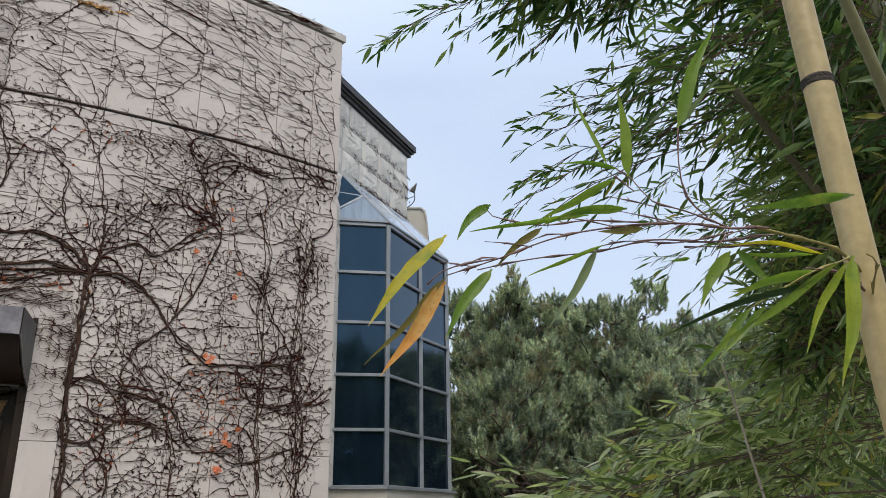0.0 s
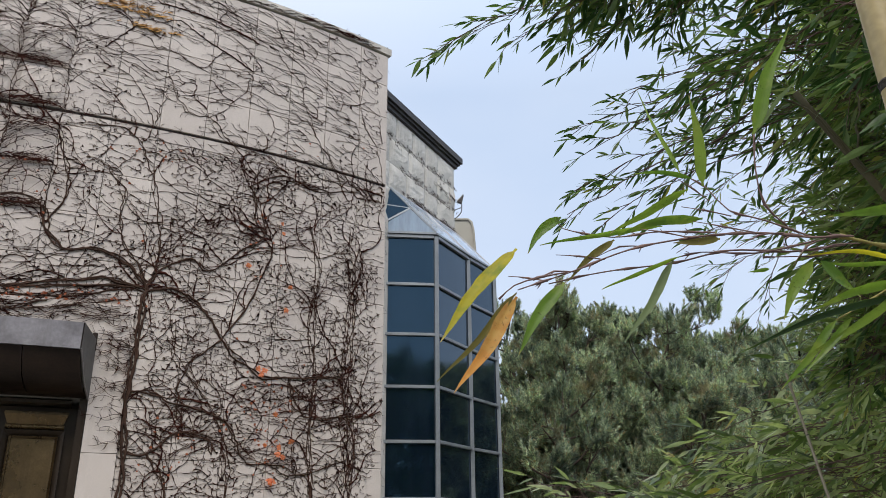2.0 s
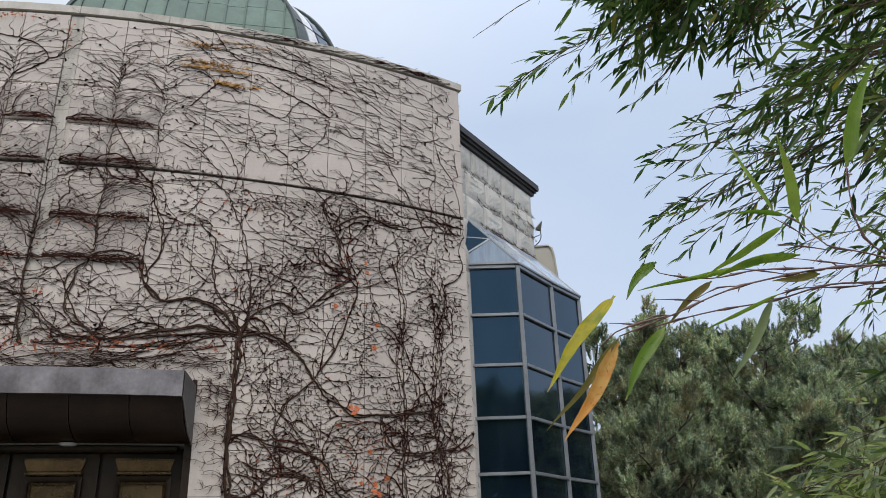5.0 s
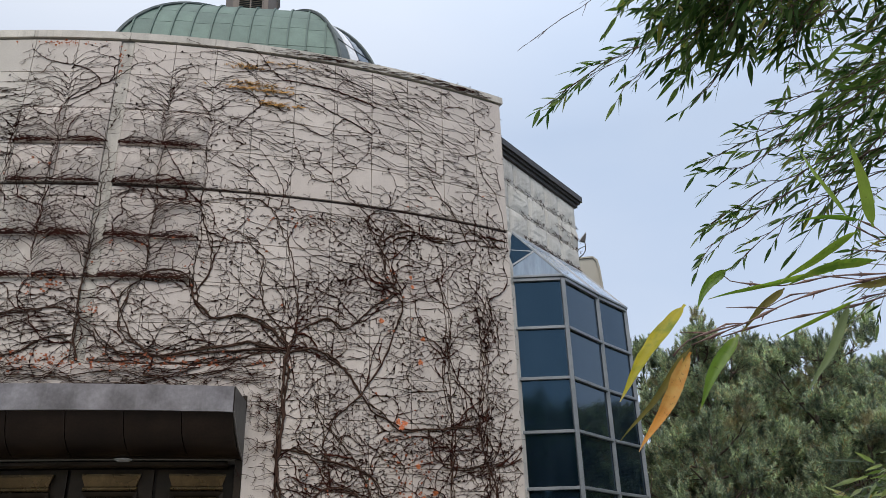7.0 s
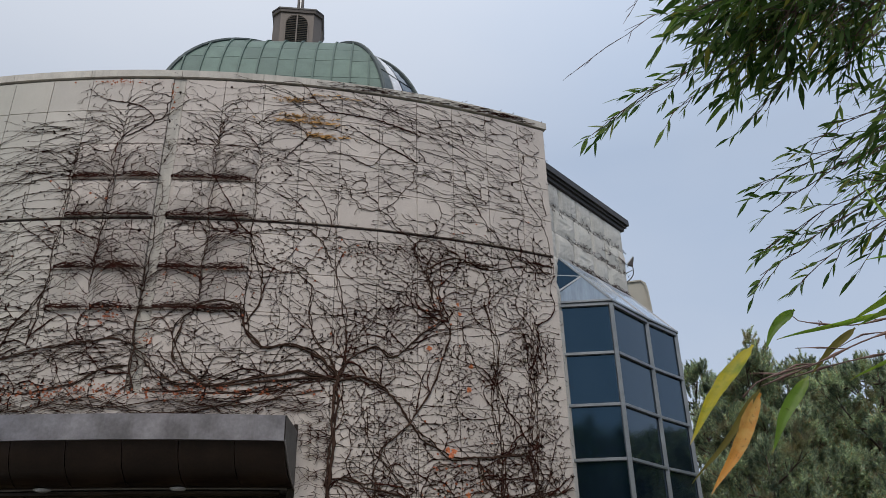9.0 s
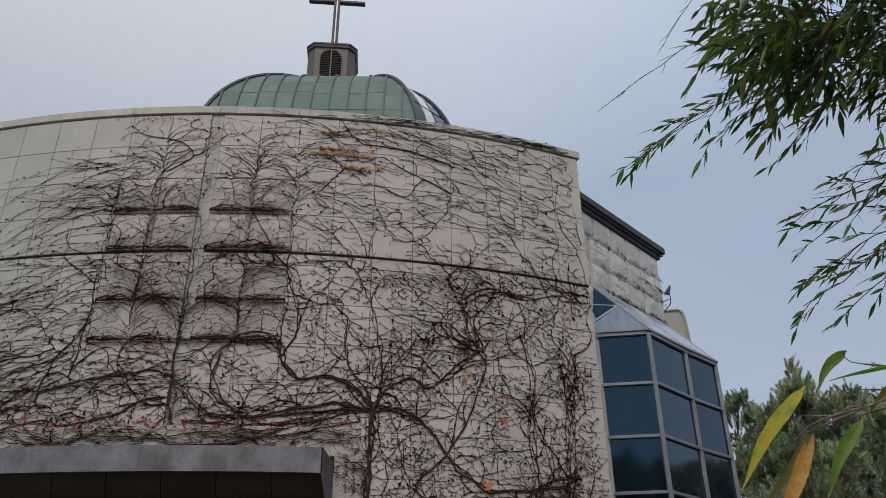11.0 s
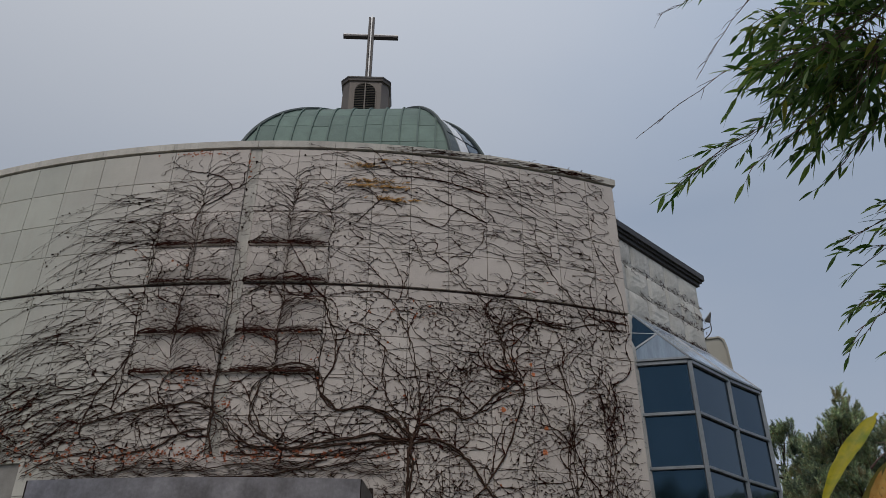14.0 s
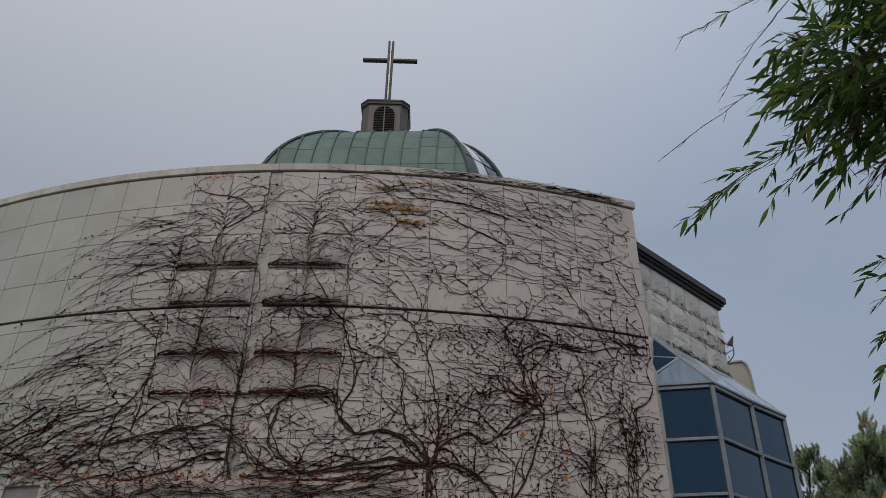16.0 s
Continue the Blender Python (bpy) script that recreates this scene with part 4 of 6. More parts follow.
def stem(ctrl, r0, r1, strands=2, spread=0.02):
    """A woody stem through control points (along, up), made of a few strands that twist about each other."""
    V, F = [], []
    base = [(p.x, p.y) for p in spline([(s, z, 0) for s, z in ctrl], 0.05)]
    n = len(base)
    for q in range(strands):
        ph, fr = rv.random() * 6.3, rv.uniform(2.0, 5.0)
        pts = []
        for i, (s, z) in enumerate(base):
            t = i / max(1, n - 1)
            o = spread * math.sin(ph + fr * 6 * t) * (0.6 + t)
            w = 0.024 * noise.noise(Vector((s * 5, z * 5, q * 9.0))) + 0.02 * noise.noise(Vector((s * 16, z * 16, q * 5.0)))
            pts.append((s + o + w, z + o * 0.5 + w))
        r = [r0 * (0.75 if q else 1.0) * (1 - i / n) + r1 * i / n for i in range(n)]
        r = [x * (0.85 + 0.55 * noise.noise(Vector((i * 0.7, q, r0 * 900)))) for i, x in enumerate(r)]
        tube(V, F, raise_path(pts, r0 * 0.7, 0.012), [x * 0.74 for x in r], 6)
    place("stem", mesh_of("stem", V, F, VINE, True), vine, None, "thick grey-brown woody stem")
    stem_paths.append((base, r0))


def main_stems():
    # trunk beside the entrance, up to the fork
    stem([(7.12, 0.0), (7.14, 1.2), (7.08, 2.1), (7.06, 2.5), (7.04, 3.1), (7.06, 3.65), (7.1, 4.2)], 0.024, 0.02, 3)
    stem([(7.1, 4.2), (7.28, 4.25), (7.46, 4.24), (7.71, 4.07), (7.97, 3.76), (8.22, 3.5), (8.56, 3.36), (9.12, 3.43), (9.44, 3.46)], 0.02, 0.011, 2)
    stem([(7.97, 3.76), (7.75, 3.55), (7.61, 3.41), (7.55, 3.1), (7.62, 2.7)], 0.014, 0.008)
    stem([(7.06, 2.48), (7.2, 2.44), (7.35, 2.49), (7.54, 2.67), (7.8, 2.68), (8.0, 2.5)], 0.017, 0.008, 3)
    stem([(7.3, 2.47), (7.42, 2.3), (7.5, 2.0), (7.46, 1.2), (7.5, 0.2)], 0.014, 0.012)
    stem([(7.04, 3.08), (7.2, 3.1), (7.39, 3.06), (7.73, 2.94), (8.11, 2.85), (8.2, 2.6), (8.3, 2.45), (8.61, 2.39), (9.07, 2.32), (9.6, 2.5)], 0.015, 0.008, 2, 0.03)
    # the loops over the door
    stem([(7.1, 4.2), (7.0, 4.35), (6.85, 4.5), (6.52, 4.62), (6.22, 4.56), (6.01, 4.81), (5.95, 5.02), (5.7, 5.12), (5.4, 5.05)], 0.02, 0.010, 3)
    stem([(7.1, 4.2), (6.73, 4.29), (6.33, 4.24), (5.8, 4.13), (5.47, 4.19), (5.25, 4.46), (5.24, 4.84), (5.4, 5.0)], 0.018, 0.009, 3, 0.03)
    stem([(7.0, 4.24), (6.3, 4.17), (5.65, 4.1), (5.16, 4.16), (4.93, 4.39), (4.76, 4.53), (4.55, 4.66), (4.23, 4.6), (3.75, 4.56), (3.2, 4.40)], 0.015, 0.007, 3, 0.03)
    stem([(4.81, 4.02), (4.76, 4.53), (4.76, 5.09), (4.70, 5.3), (4.5, 5.5), (4.3, 5.8)], 0.014, 0.007, 2)
    stem([(4.76, 5.05), (4.95, 5.02), (5.3, 5.06), (5.6, 5.0), (5.95, 5.1)], 0.012, 0.008, 3, 0.03)
    stem([(4.71, 4.32), (4.45, 4.29), (4.18, 4.13), (3.7, 4.04), (3.1, 4.05), (2.7, 3.9)], 0.012, 0.006, 3, 0.04)
    stem([(3.2, 4.3), (3.3, 4.75), (3.5, 5.05), (3.72, 5.4)], 0.010, 0.006)
    stem([(4.95, 4.05), (5.6, 4.02), (6.3, 4.06), (6.9, 4.2)], 0.011, 0.008, 2, 0.03)
    stem([(6.95, 4.1), (6.4, 3.96), (5.8, 3.86), (5.2, 3.93), (4.6, 3.83), (4.0, 3.9), (3.4, 3.82), (2.8, 3.9)], 0.010, 0.005, 2, 0.03)
    stem([(6.2, 4.0), (5.5, 3.8), (4.9, 3.8), (4.2, 3.96), (3.6, 3.8), (2.9, 3.96)], 0.009, 0.005, 2, 0.03)
    # right-hand half
    stem([(7.1, 4.25), (7.22, 4.47), (7.5, 4.63), (7.79, 4.55), (8.09, 4.85), (8.37, 5.08), (8.32, 5.4), (8.15, 5.71), (8.3, 6.0)], 0.015, 0.008)
    stem([(7.97, 3.76), (8.18, 4.1), (8.40, 4.6), (8.47, 5.0), (8.30, 5.25), (8.15, 5.7)], 0.013, 0.008)
    stem([(9.12, 0.0), (9.15, 1.5), (9.11, 2.6), (9.11, 3.14), (9.05, 3.96), (9.06, 4.4), (9.1, 4.94), (9.0, 5.4)], 0.012, 0.007, 3, 0.03)
    stem([(9.6, 0.0), (9.58, 1.4), (9.63, 2.2), (9.65, 2.8), (9.55, 3.47), (9.58, 4.03), (9.62, 4.7), (9.75, 5.2)], 0.013, 0.006, 4, 0.05)
    stem([(8.3, 0.0), (8.1, 1.2), (8.15, 2.3), (7.95, 2.85), (7.75, 3.2), (7.5, 3.5), (7.4, 3.9)], 0.012, 0.006)
    stem([(8.81, 3.4), (8.85, 3.15), (8.98, 3.0), (9.3, 2.95), (9.55, 3.01), (9.8, 3.0), (10.05, 3.1)], 0.012, 0.007, 3, 0.03)
    stem([(7.1, 4.3), (6.9, 4.6), (6.75, 4.83), (6.73, 5.3), (6.6, 5.55), (6.3, 5.7)], 0.012, 0.006)
    stem([(7.15, 4.4), (7.17, 4.9), (7.04, 5.44), (6.90, 5.9), (6.6, 6.12), (6.2, 6.1)], 0.012, 0.006)
    stem([(6.0, 4.85), (6.15, 5.2), (6.1, 5.6), (5.95, 5.9), (5.6, 6.0), (5.3, 5.75), (5.05, 5.9)], 0.011, 0.006, 2)
    stem([(8.15, 5.71), (8.53, 5.93), (9.04, 5.87), (9.5, 5.95), (10.0, 5.92)], 0.010, 0.006, 3, 0.04)
    stem([(9.5, 5.8), (9.32, 6.15), (9.18, 6.4), (8.95, 6.7), (8.85, 7.0), (8.72, 7.3), (8.55, 7.55), (8.32, 7.72), (8.0, 7.78)], 0.009, 0.003, 1)
    stem([(10.05, 5.95), (10.04, 6.3), (9.93, 6.7), (9.74, 7.03), (9.66, 7.42), (9.45, 7.64), (9.14, 7.66), (8.8, 7.74), (8.4, 7.93)], 0.008, 0.003, 1)
    stem([(9.66, 7.42), (9.7, 7.84), (9.37, 8.19), (9.17, 8.4)], 0.006, 0.0025, 1)
    stem([(8.81, 7.03), (8.55, 7.1), (8.32, 7.1), (7.96, 7.22), (7.5, 7.26)], 0.006, 0.0025, 1)
    stem([(8.2, 5.8), (8.05, 6.05), (7.83, 6.28), (7.56, 6.5), (7.39, 6.49), (7.22, 6.68), (6.96, 7.14)], 0.010, 0.004, 1)
    stem([(7.56, 6.5), (7.76, 6.68), (8.0, 7.04), (8.07, 7.37)], 0.007, 0.003, 1)
    stem([(7.0, 6.1), (6.97, 6.3), (7.05, 6.73), (7.07, 6.96)], 0.007, 0.003, 1)
    stem([(9.3, 6.2), (9.02, 6.5), (8.7, 6.52), (8.45, 6.62)], 0.006, 0.003, 1)
    stem([(5.43, 5.1), (5.44, 5.8), (5.43, 6.5), (5.42, 7.1), (5.45, 7.6)], 0.009, 0.004, 2)
    stem([(4.18, 5.2), (4.17, 5.9), (4.18, 6.6), (4.17, 7.2), (4.25, 7.7)], 0.009, 0.004, 2)
    stem([(3.55, 4.6), (3.62, 5.2), (3.63, 5.9), (3.64, 6.6), (3.66, 7.2)], 0.008, 0.004, 2)
    stem([(4.76, 5.1), (4.79, 5.8), (4.81, 6.4), (4.78, 6.9), (4.83, 7.25)], 0.009, 0.004, 1)
    stem([(5.95, 5.0), (5.99, 5.6), (5.97, 6.3), (5.99, 7.25)], 0.008, 0.004, 1)


def bias_at(s, z):
    """Which way young shoots lean, by the part of the wall."""
    if z > 6.3 and s > 6.2:
        return (-0.8, 0.15)
    if s < 3.6:
        return (-0.7, -0.12)
    if z > 6.2:
        return (0.0, 0.3)
    return (-0.1, 0.1)


def thickly(s, z):
    """How many young shoots find a hold on a square metre."""
    open_patch = noise.noise(Vector((s * 2.3, z * 2.3, 7.0)))
    k = 1.0 if open_patch > -0.05 else (0.45 if open_patch > -0.22 else 0.08)
    if z > 6.26:
        if s > 9.9:
            base = 90
        elif s > 6.05:
            base = 112 if z < 7.3 else 62
        elif s > 3.6:
            base = 230 if z < 7.3 else 45
        else:
            base = 0
    elif z > 4.0:
        if s > 9.9:
            base = 110
        elif s > 7.0:
            base = 430
        elif s > 3.55:
            base = 290 if z > 5.0 else 200
        elif z < 5.1 and s > 1.3:
            base = 180
        else:
            base = 40 if s > 2.6 else 0
    elif s > 7.03:
        base = 410 if s < 9.9 else 160
    elif s > 6.75:
        base = 120
    else:
        base = 0
    return base * k * 4.0


def colonise(seeds, goals):
    """Shoots that grow from the nearest wood to each free patch of wall, the long ones first. Returns nodes and their parents."""
    nodes = [Vector((s, z)) for s, z in seeds]
    par = [-1] * len(nodes)
    done, size = 0, 260
    while done < len(goals):
        tree = kdtree.KDTree(len(nodes))
        for i, p in enumerate(nodes):
            tree.insert((p.x, p.y * 1.4, 0.0), i)
        tree.balance()
        for s, z in goals[done:done + size]:
            b = bias_at(s, z)
            _, i, d = tree.find((s - b[0] * 0.07, (z - b[1] * 0.07) * 1.4, 0.0))
            if d < 0.018 or d > 0.75:
                continue
            p, g = nodes[i], Vector((s, z))
            way = g - p
            ln = way.length
            lead = (p - nodes[par[i]]).normalized() if par[i] >= 0 else way.normalized()
            lead = (lead + way.normalized() * 0.35 + Vector((rv.gauss(0, 0.25), 0.12 + rv.gauss(0, 0.25)))).normalized()
            c = p + lead * ln * rv.uniform(0.35, 0.6)
            k = max(2, int(ln / 0.026))
            at = i
            for j in range(1, k + 1):
                u = j / k
                q = p * (1 - u) ** 2 + c * (2 * u * (1 - u)) + g * u * u
                q = q + Vector((rv.gauss(0, 0.0042), rv.gauss(0, 0.0048)))
                if not allowed(q.x, q.y):
                    break
                nodes.append(q)
                par.append(at)
                at = len(nodes) - 1
        done += size
        size = int(size * 1.35)
    return nodes, par


def fine_growth():
    """Young shoots between the stems, long threads on the upper wall, matted strands, and the dry scraps that cling to them."""
    V, F = [], []
    scraps = []

    def add(path, r0, r1, lift=0.008, wob=0.018, sides=3, fork=0.0):
        if len(path) < 3:
            return False
        lift, wob = lift * 0.5 + 0.0055, wob * 0.45
        n = len(path)
        tube(V, F, raise_path(path, lift, wob), [(rv.uniform(0.74, 0.95) + (0.85 if rv.random() < 0.2 else 0.0)) * (r0 + (r1 - r0) * i / n) for i in range(n)], sides)
        for i in range(2, n - 1):
            if rv.random() < fork:
                a = math.atan2(path[i][1] - path[i - 1][1], path[i][0] - path[i - 1][0]) + rv.choice((-1, 1)) * rv.uniform(0.3, 0.9)
                add(wander(*path[i], a, rv.uniform(0.06, 0.3), 0.3, step=0.025), r0 * 0.6, r1 * 0.7)
        return True

    # shoots that fill the wall between the stems
    seeds, goals = [], []
    for base, r0 in stem_paths:
        seeds += [p for p in base[::2] if p[1] > 1.7 and rv.random() < 0.45]
    wood = [p for p in seeds if p[1] < 6.1]
    # rising boughs from the stems, then long level threads from both
    for k in range(300):
        s, z = wood[rv.randrange(len(wood))]
        if s < 6.9 and rv.random() < 0.62:
            continue
        up = math.pi / 2 + rv.gauss(0, 0.5)
        p = wander(s, z, rv.uniform(0.0, math.pi), rv.uniform(0.5, 1.7), 0.34, up, 0.05, kink=0.16)
        if s > 3.4 and add(p, 0.0095 if k % 4 == 0 else 0.0055, 0.0028, 0.01, 0.02, 4):
            seeds += p[2::2]
            for i in range(4, len(p), 5):
                scraps.append((p[i], rv.uniform(0.6, 1.1)))
    wood = [p for p in seeds if p[1] < 6.25]
    for k in range(560):
        s, z = wood[rv.randrange(len(wood))]
        if s < 6.9 and rv.random() < 0.4:
            continue
        dirn = math.pi if rv.random() < 0.62 else 0.0
        p = wander(s, z, dirn + rv.gauss(0, 0.7), rv.uniform(0.3, 1.2), 0.2, dirn + rv.gauss(0.0, 0.16), 0.09, 0.035, 0.14, 0.02)
        if add(p, 0.0042 if k % 5 == 0 else 0.0031, 0.0017, 0.006, 0.016):
            seeds += p[2::3]
    cell = 0.25
    for i in range(int(9.2 / cell)):
        for j in range(int(6.6 / cell)):
            s, z = 1.0 + i * cell, 1.8 + j * cell
            want = thickly(s + cell / 2, z + cell / 2) * cell * cell
            for _ in range(int(want) + (rv.random() < want % 1)):
                q = (s + rv.random() * cell, z + rv.random() * cell)
                if allowed(*q):
                    goals.append(q)
    rv.shuffle(goals)
    nodes, par = colonise(seeds, goals)
    n = len(nodes)
    load, heir = [1] * n, [-1] * n
    for i in range(n - 1, -1, -1):
        p = par[i]
        if p >= 0:
            load[p] += load[i]
    for i in range(n):
        p = par[i]
        if p >= 0 and (heir[p] < 0 or load[i] > load[heir[p]]):
            heir[p] = i
    for i in range(n):
        p = par[i]
        if p < 0 or (heir[p] == i and par[p] >= 0):
            continue
        run, q = [p, i], i
        while heir[q] >= 0:
            q = heir[q]
            run.append(q)
        if len(run) < 3:
            continue
        path = [(nodes[q].x, nodes[q].y) for q in run]
        rad = [min(0.0065, 0.0010 + 0.00052 * load[q] ** 0.42) * rv.uniform(0.8, 1.15) * (1.7 if rv.random() < 0.10 else 1.0) for q in run]
        rad[0] = rad[1]
        fat = 1.17 if path[0][1] > 6.2 else (1.45 if path[0][0] > 6.9 else 1.32)
        tube(V, F, raise_path(path, 0.0085, 0.010), [x * fat for x in rad], 3 if rad[1] < 0.004 else 4)
        for q in path[2::2]:
            if rv.random() < 0.20:
                scraps.append((q, rv.uniform(0.45, 0.95)))
    # upper wall: long level threads that leave the forks and sag to the left
    for k in range(84):
        s, z = rv.uniform(7.2, 10.0), rv.uniform(6.7, 8.25)
        if k % 4 == 0:
            s, z = rv.uniform(6.2, 7.6), rv.uniform(6.4, 8.2)
        dirn = math.pi - rv.uniform(0.05, 0.8)
        p = wander(s, z, dirn, rv.uniform(0.7, 2.4), 0.12, math.pi + rv.uniform(-0.08, 0.08), 0.07, 0.04, 0.15, 0.015)
        if add(p, 0.0026, 0.0013, 0.006, 0.012, fork=0.03):
            for i in range(3, len(p), 5):
                if rv.random() < 0.5:
                    scraps.append((p[i], 0.7))
    # palm-like fans above and over the rough stones, from the stems in their joints
    for s0, z0, z1, k in ((5.43, 6.35, 7.95, 44), (4.18, 6.35, 7.95, 40), (3.64, 6.4, 7.5, 22), (5.98, 6.4, 7.9, 24), (5.43, 5.05, 6.1, 42), (4.18, 5.05, 6.1, 40), (4.75, 5.2, 5.9, 26)):
        for q in range(k):
            sg = 1 if q % 2 else -1
            z = z0 + (z1 - z0) * rv.random() ** 0.8
            ln = rv.uniform(0.35, 0.95) * (0.75 if z > 7.5 else 1.0)
            p = wander(s0 + rv.gauss(0, 0.012), z, math.pi / 2 - sg * rv.uniform(0.35, 0.9), ln, 0.14, math.pi / 2 - sg * rv.uniform(1.4, 1.85), 0.085, 0.035, 0.11, 0.02)
            if add(p, 0.0033, 0.0014, 0.005, 0.012, fork=0.035):
                scraps.append((p[rv.randrange(len(p))], 0.8))
                if rv.random() < 0.6:
                    scraps.append((p[-1], 0.8))
    # long shoots that arch out over the clean tiles and droop, knotted with buds
    for k in range(124):
        if k < 50:
            s, z = rv.uniform(3.2, 4.1), rv.uniform(6.35, 7.75)
        else:
            s, z = rv.uniform(2.4, 3.75), rv.uniform(4.6, 6.16)
        p = wander(s, z, math.pi - rv.uniform(-0.15, 0.3), rv.uniform(0.6, 2.0), 0.09, math.pi + (rv.uniform(0.35, 0.65) if k < 50 else rv.uniform(0.5, 0.85)), 0.055, 0.035, 0.10, 0.0)
        if add(p, 0.0027, 0.0012, 0.006, 0.010, fork=0.02):
            for i in range(2, len(p), 3):
                if rv.random() < 0.45:
                    scraps.append((p[i], 0.8))
    # the level tangle beside and over the doorway
    for k in range(185):
        s, z = rv.uniform(1.7, 6.8), rv.triangular(3.76, 5.0, 4.1)
        dirn = math.pi + rv.gauss(0.12, 0.22)
        if k % 4 == 0:
            s, z = rv.uniform(2.2, 3.6), rv.uniform(4.2, 5.0)
            dirn = math.pi + rv.uniform(0.2, 0.6)
        p = wander(s, z, dirn, rv.uniform(0.3, 1.3), 0.2, dirn, 0.06, kink=0.13)
        if add(p, 0.0052 if k % 6 == 0 else 0.0036, 0.0018, 0.008, 0.02, fork=0.06):
            scraps.append((p[rv.randrange(len(p))], 1.0))
    for k in range(120):
        s, z = rv.uniform(3.0, 7.0), rv.uniform(3.74, 4.0)
        dirn = math.pi + rv.gauss(0.0, 0.2)
        p = wander(s, z, dirn, rv.uniform(0.2, 0.8), 0.3, dirn, 0.1)
        add(p, 0.0042 if k % 4 == 0 else 0.003, 0.0018, fork=0.1)
    # matted strands along the foot of each rough stone
    for c in (3.943, 4.478, 5.173, 5.698):
        for z0, z1 in RUST_ROWS:
            for k in range(15 if z0 > 6 else 22):
                a, w = rv.choice((-0.275, rv.uniform(-0.27, 0.1))), rv.uniform(0.2, 0.55)
                h, rise = abs(rv.gauss(0.010, 0.022)), rv.uniform(-0.01, 0.022) + (0.05 if k % 5 == 0 else 0)
                m = 12
                p = [(c + a + min(w, 0.27 - a) * i / m, z0 + h + rise * math.sin(math.pi * i / m) + rv.gauss(0, 0.007)) for i in range(m + 1)]
                add(p, rv.uniform(0.003, 0.0065), 0.003, 0.006, 0.03, fork=0.05)
    # knots of twigs: the right-hand column, the forks
    spots = [(9.62, 4.75, 0.18, 0.22, 1.2, 40), (9.55, 3.6, 0.2, 0.4, 1.2, 30), (9.65, 2.5, 0.22, 0.5, 1.2, 32), (8.75, 3.2, 0.5, 0.12, 0.3, 40), (9.3, 2.9, 0.6, 0.12, 0.3, 34),
             (7.6, 2.75, 0.4, 0.25, 0.4, 26), (8.2, 2.5, 0.6, 0.25, 0.9, 30), (8.6, 4.55, 0.25, 0.25, 0.8, 12), (7.9, 5.9, 0.9, 0.08, 0.0, 34), (9.2, 5.8, 0.7, 0.08, 0.0, 22),
             (9.05, 4.4, 0.08, 0.10, 0.5, 26), (8.2, 5.1, 0.10, 0.10, 0.5, 22), (7.75, 5.15, 0.09, 0.09, 0.5, 18), (7.6, 3.6, 0.25, 0.12, 0.3, 20)]
    for cs, cz, ws, wz, lean, k in spots:
        for _ in range(k):
            s, z = cs + rv.gauss(0, ws * 0.55), cz + rv.gauss(0, wz * 0.55)
            if allowed(s, z):
                a = lean + rv.gauss(0, 0.5) + rv.choice((0, math.pi))
                add(wander(s, z, a, rv.uniform(0.12, 0.42), 0.4), 0.0038, 0.002, 0.008, 0.04)
                if rv.random() < 0.6 or cs > 9.5:
                    scraps.append(((s + rv.gauss(0, 0.04), z + rv.gauss(0, 0.04)), 1.2))
                if cs > 9.5:
                    scraps.append(((s + rv.gauss(0, 0.08), z + rv.gauss(0, 0.08)), 1.3))
    # sparse twigs over the entrance's upright stone
    for k in range(44):
        z, m = rv.triangular(2.4, 3.98, 3.6), rv.randrange(5, 18)
        ph, tilt = rv.random() * 6, rv.gauss(0.1, 0.3)
        p = [(7.06 - 0.03 * i, z + 0.03 * i * tilt + 0.02 * math.sin(ph + i * 0.7)) for i in range(m) if 7.06 - 0.03 * i > 6.6]
        add(p, 0.0042 if k % 4 == 0 else 0.003, 0.0018)
        for i in range(2, len(p) - 1, 3):
            sg, ln = rv.choice((-1, 1)), rv.uniform(0.4, 1.6)
            add([(p[i][0] - 0.04 * ln * u, p[i][1] + sg * 0.06 * ln * math.sin(u * 1.7) + rv.gauss(0, 0.004)) for u in (0, 0.2, 0.4, 0.6, 0.8, 1.0)], 0.0026, 0.0014)
    place("fine_growth", mesh_of("fine_growth", V, F, TWIG), vine, None, "tangle of thin bare twigs", "stuff")
    # dry buds and curled scraps of leaf
    V, F = [], []
    for (s, z), g in scraps:
        c = on_wall(s, z, proud(s, z) + 0.016)
        r = rv.uniform(0.007, 0.017) * g
        q = [c + Vector((rv.gauss(0, 1), rv.gauss(0, 1), rv.gauss(0, 1))) * r for _ in range(4)]
        k = len(V)
        V += q
        F += [(k, k + 1, k + 2), (k, k + 2, k + 3), (k, k + 3, k + 1), (k + 1, k + 3, k + 2)]
    place("dry_litter", mesh_of("dry_litter", V, F, DEADLEAF), vine, None, "dark dry buds and leaf scraps", "stuff")


def lobed_leaf(size, seed):
    """A three-lobed creeper leaf, curled at its edges."""
    rnd = random.Random(seed)
    out = [(0, 0), (0.32, 0.02), (0.58, 0.30), (0.34, 0.42), (0.40, 0.80), (0.16, 0.66), (0.0, 1.0), (-0.17, 0.66), (-0.42, 0.78), (-0.34, 0.40), (-0.56, 0.28), (-0.30, 0.0)]
    V = [(0, -0.06 * size, 0.42 * size)]
    for x, z in out:
        V.append((x * size * rnd.uniform(0.85, 1.15), size * rnd.uniform(-0.16, 0.05), z * size * rnd.uniform(0.9, 1.1)))
    n = len(out)
    return V, [(0, i + 1, (i + 1) % n + 1) for i in range(n)]


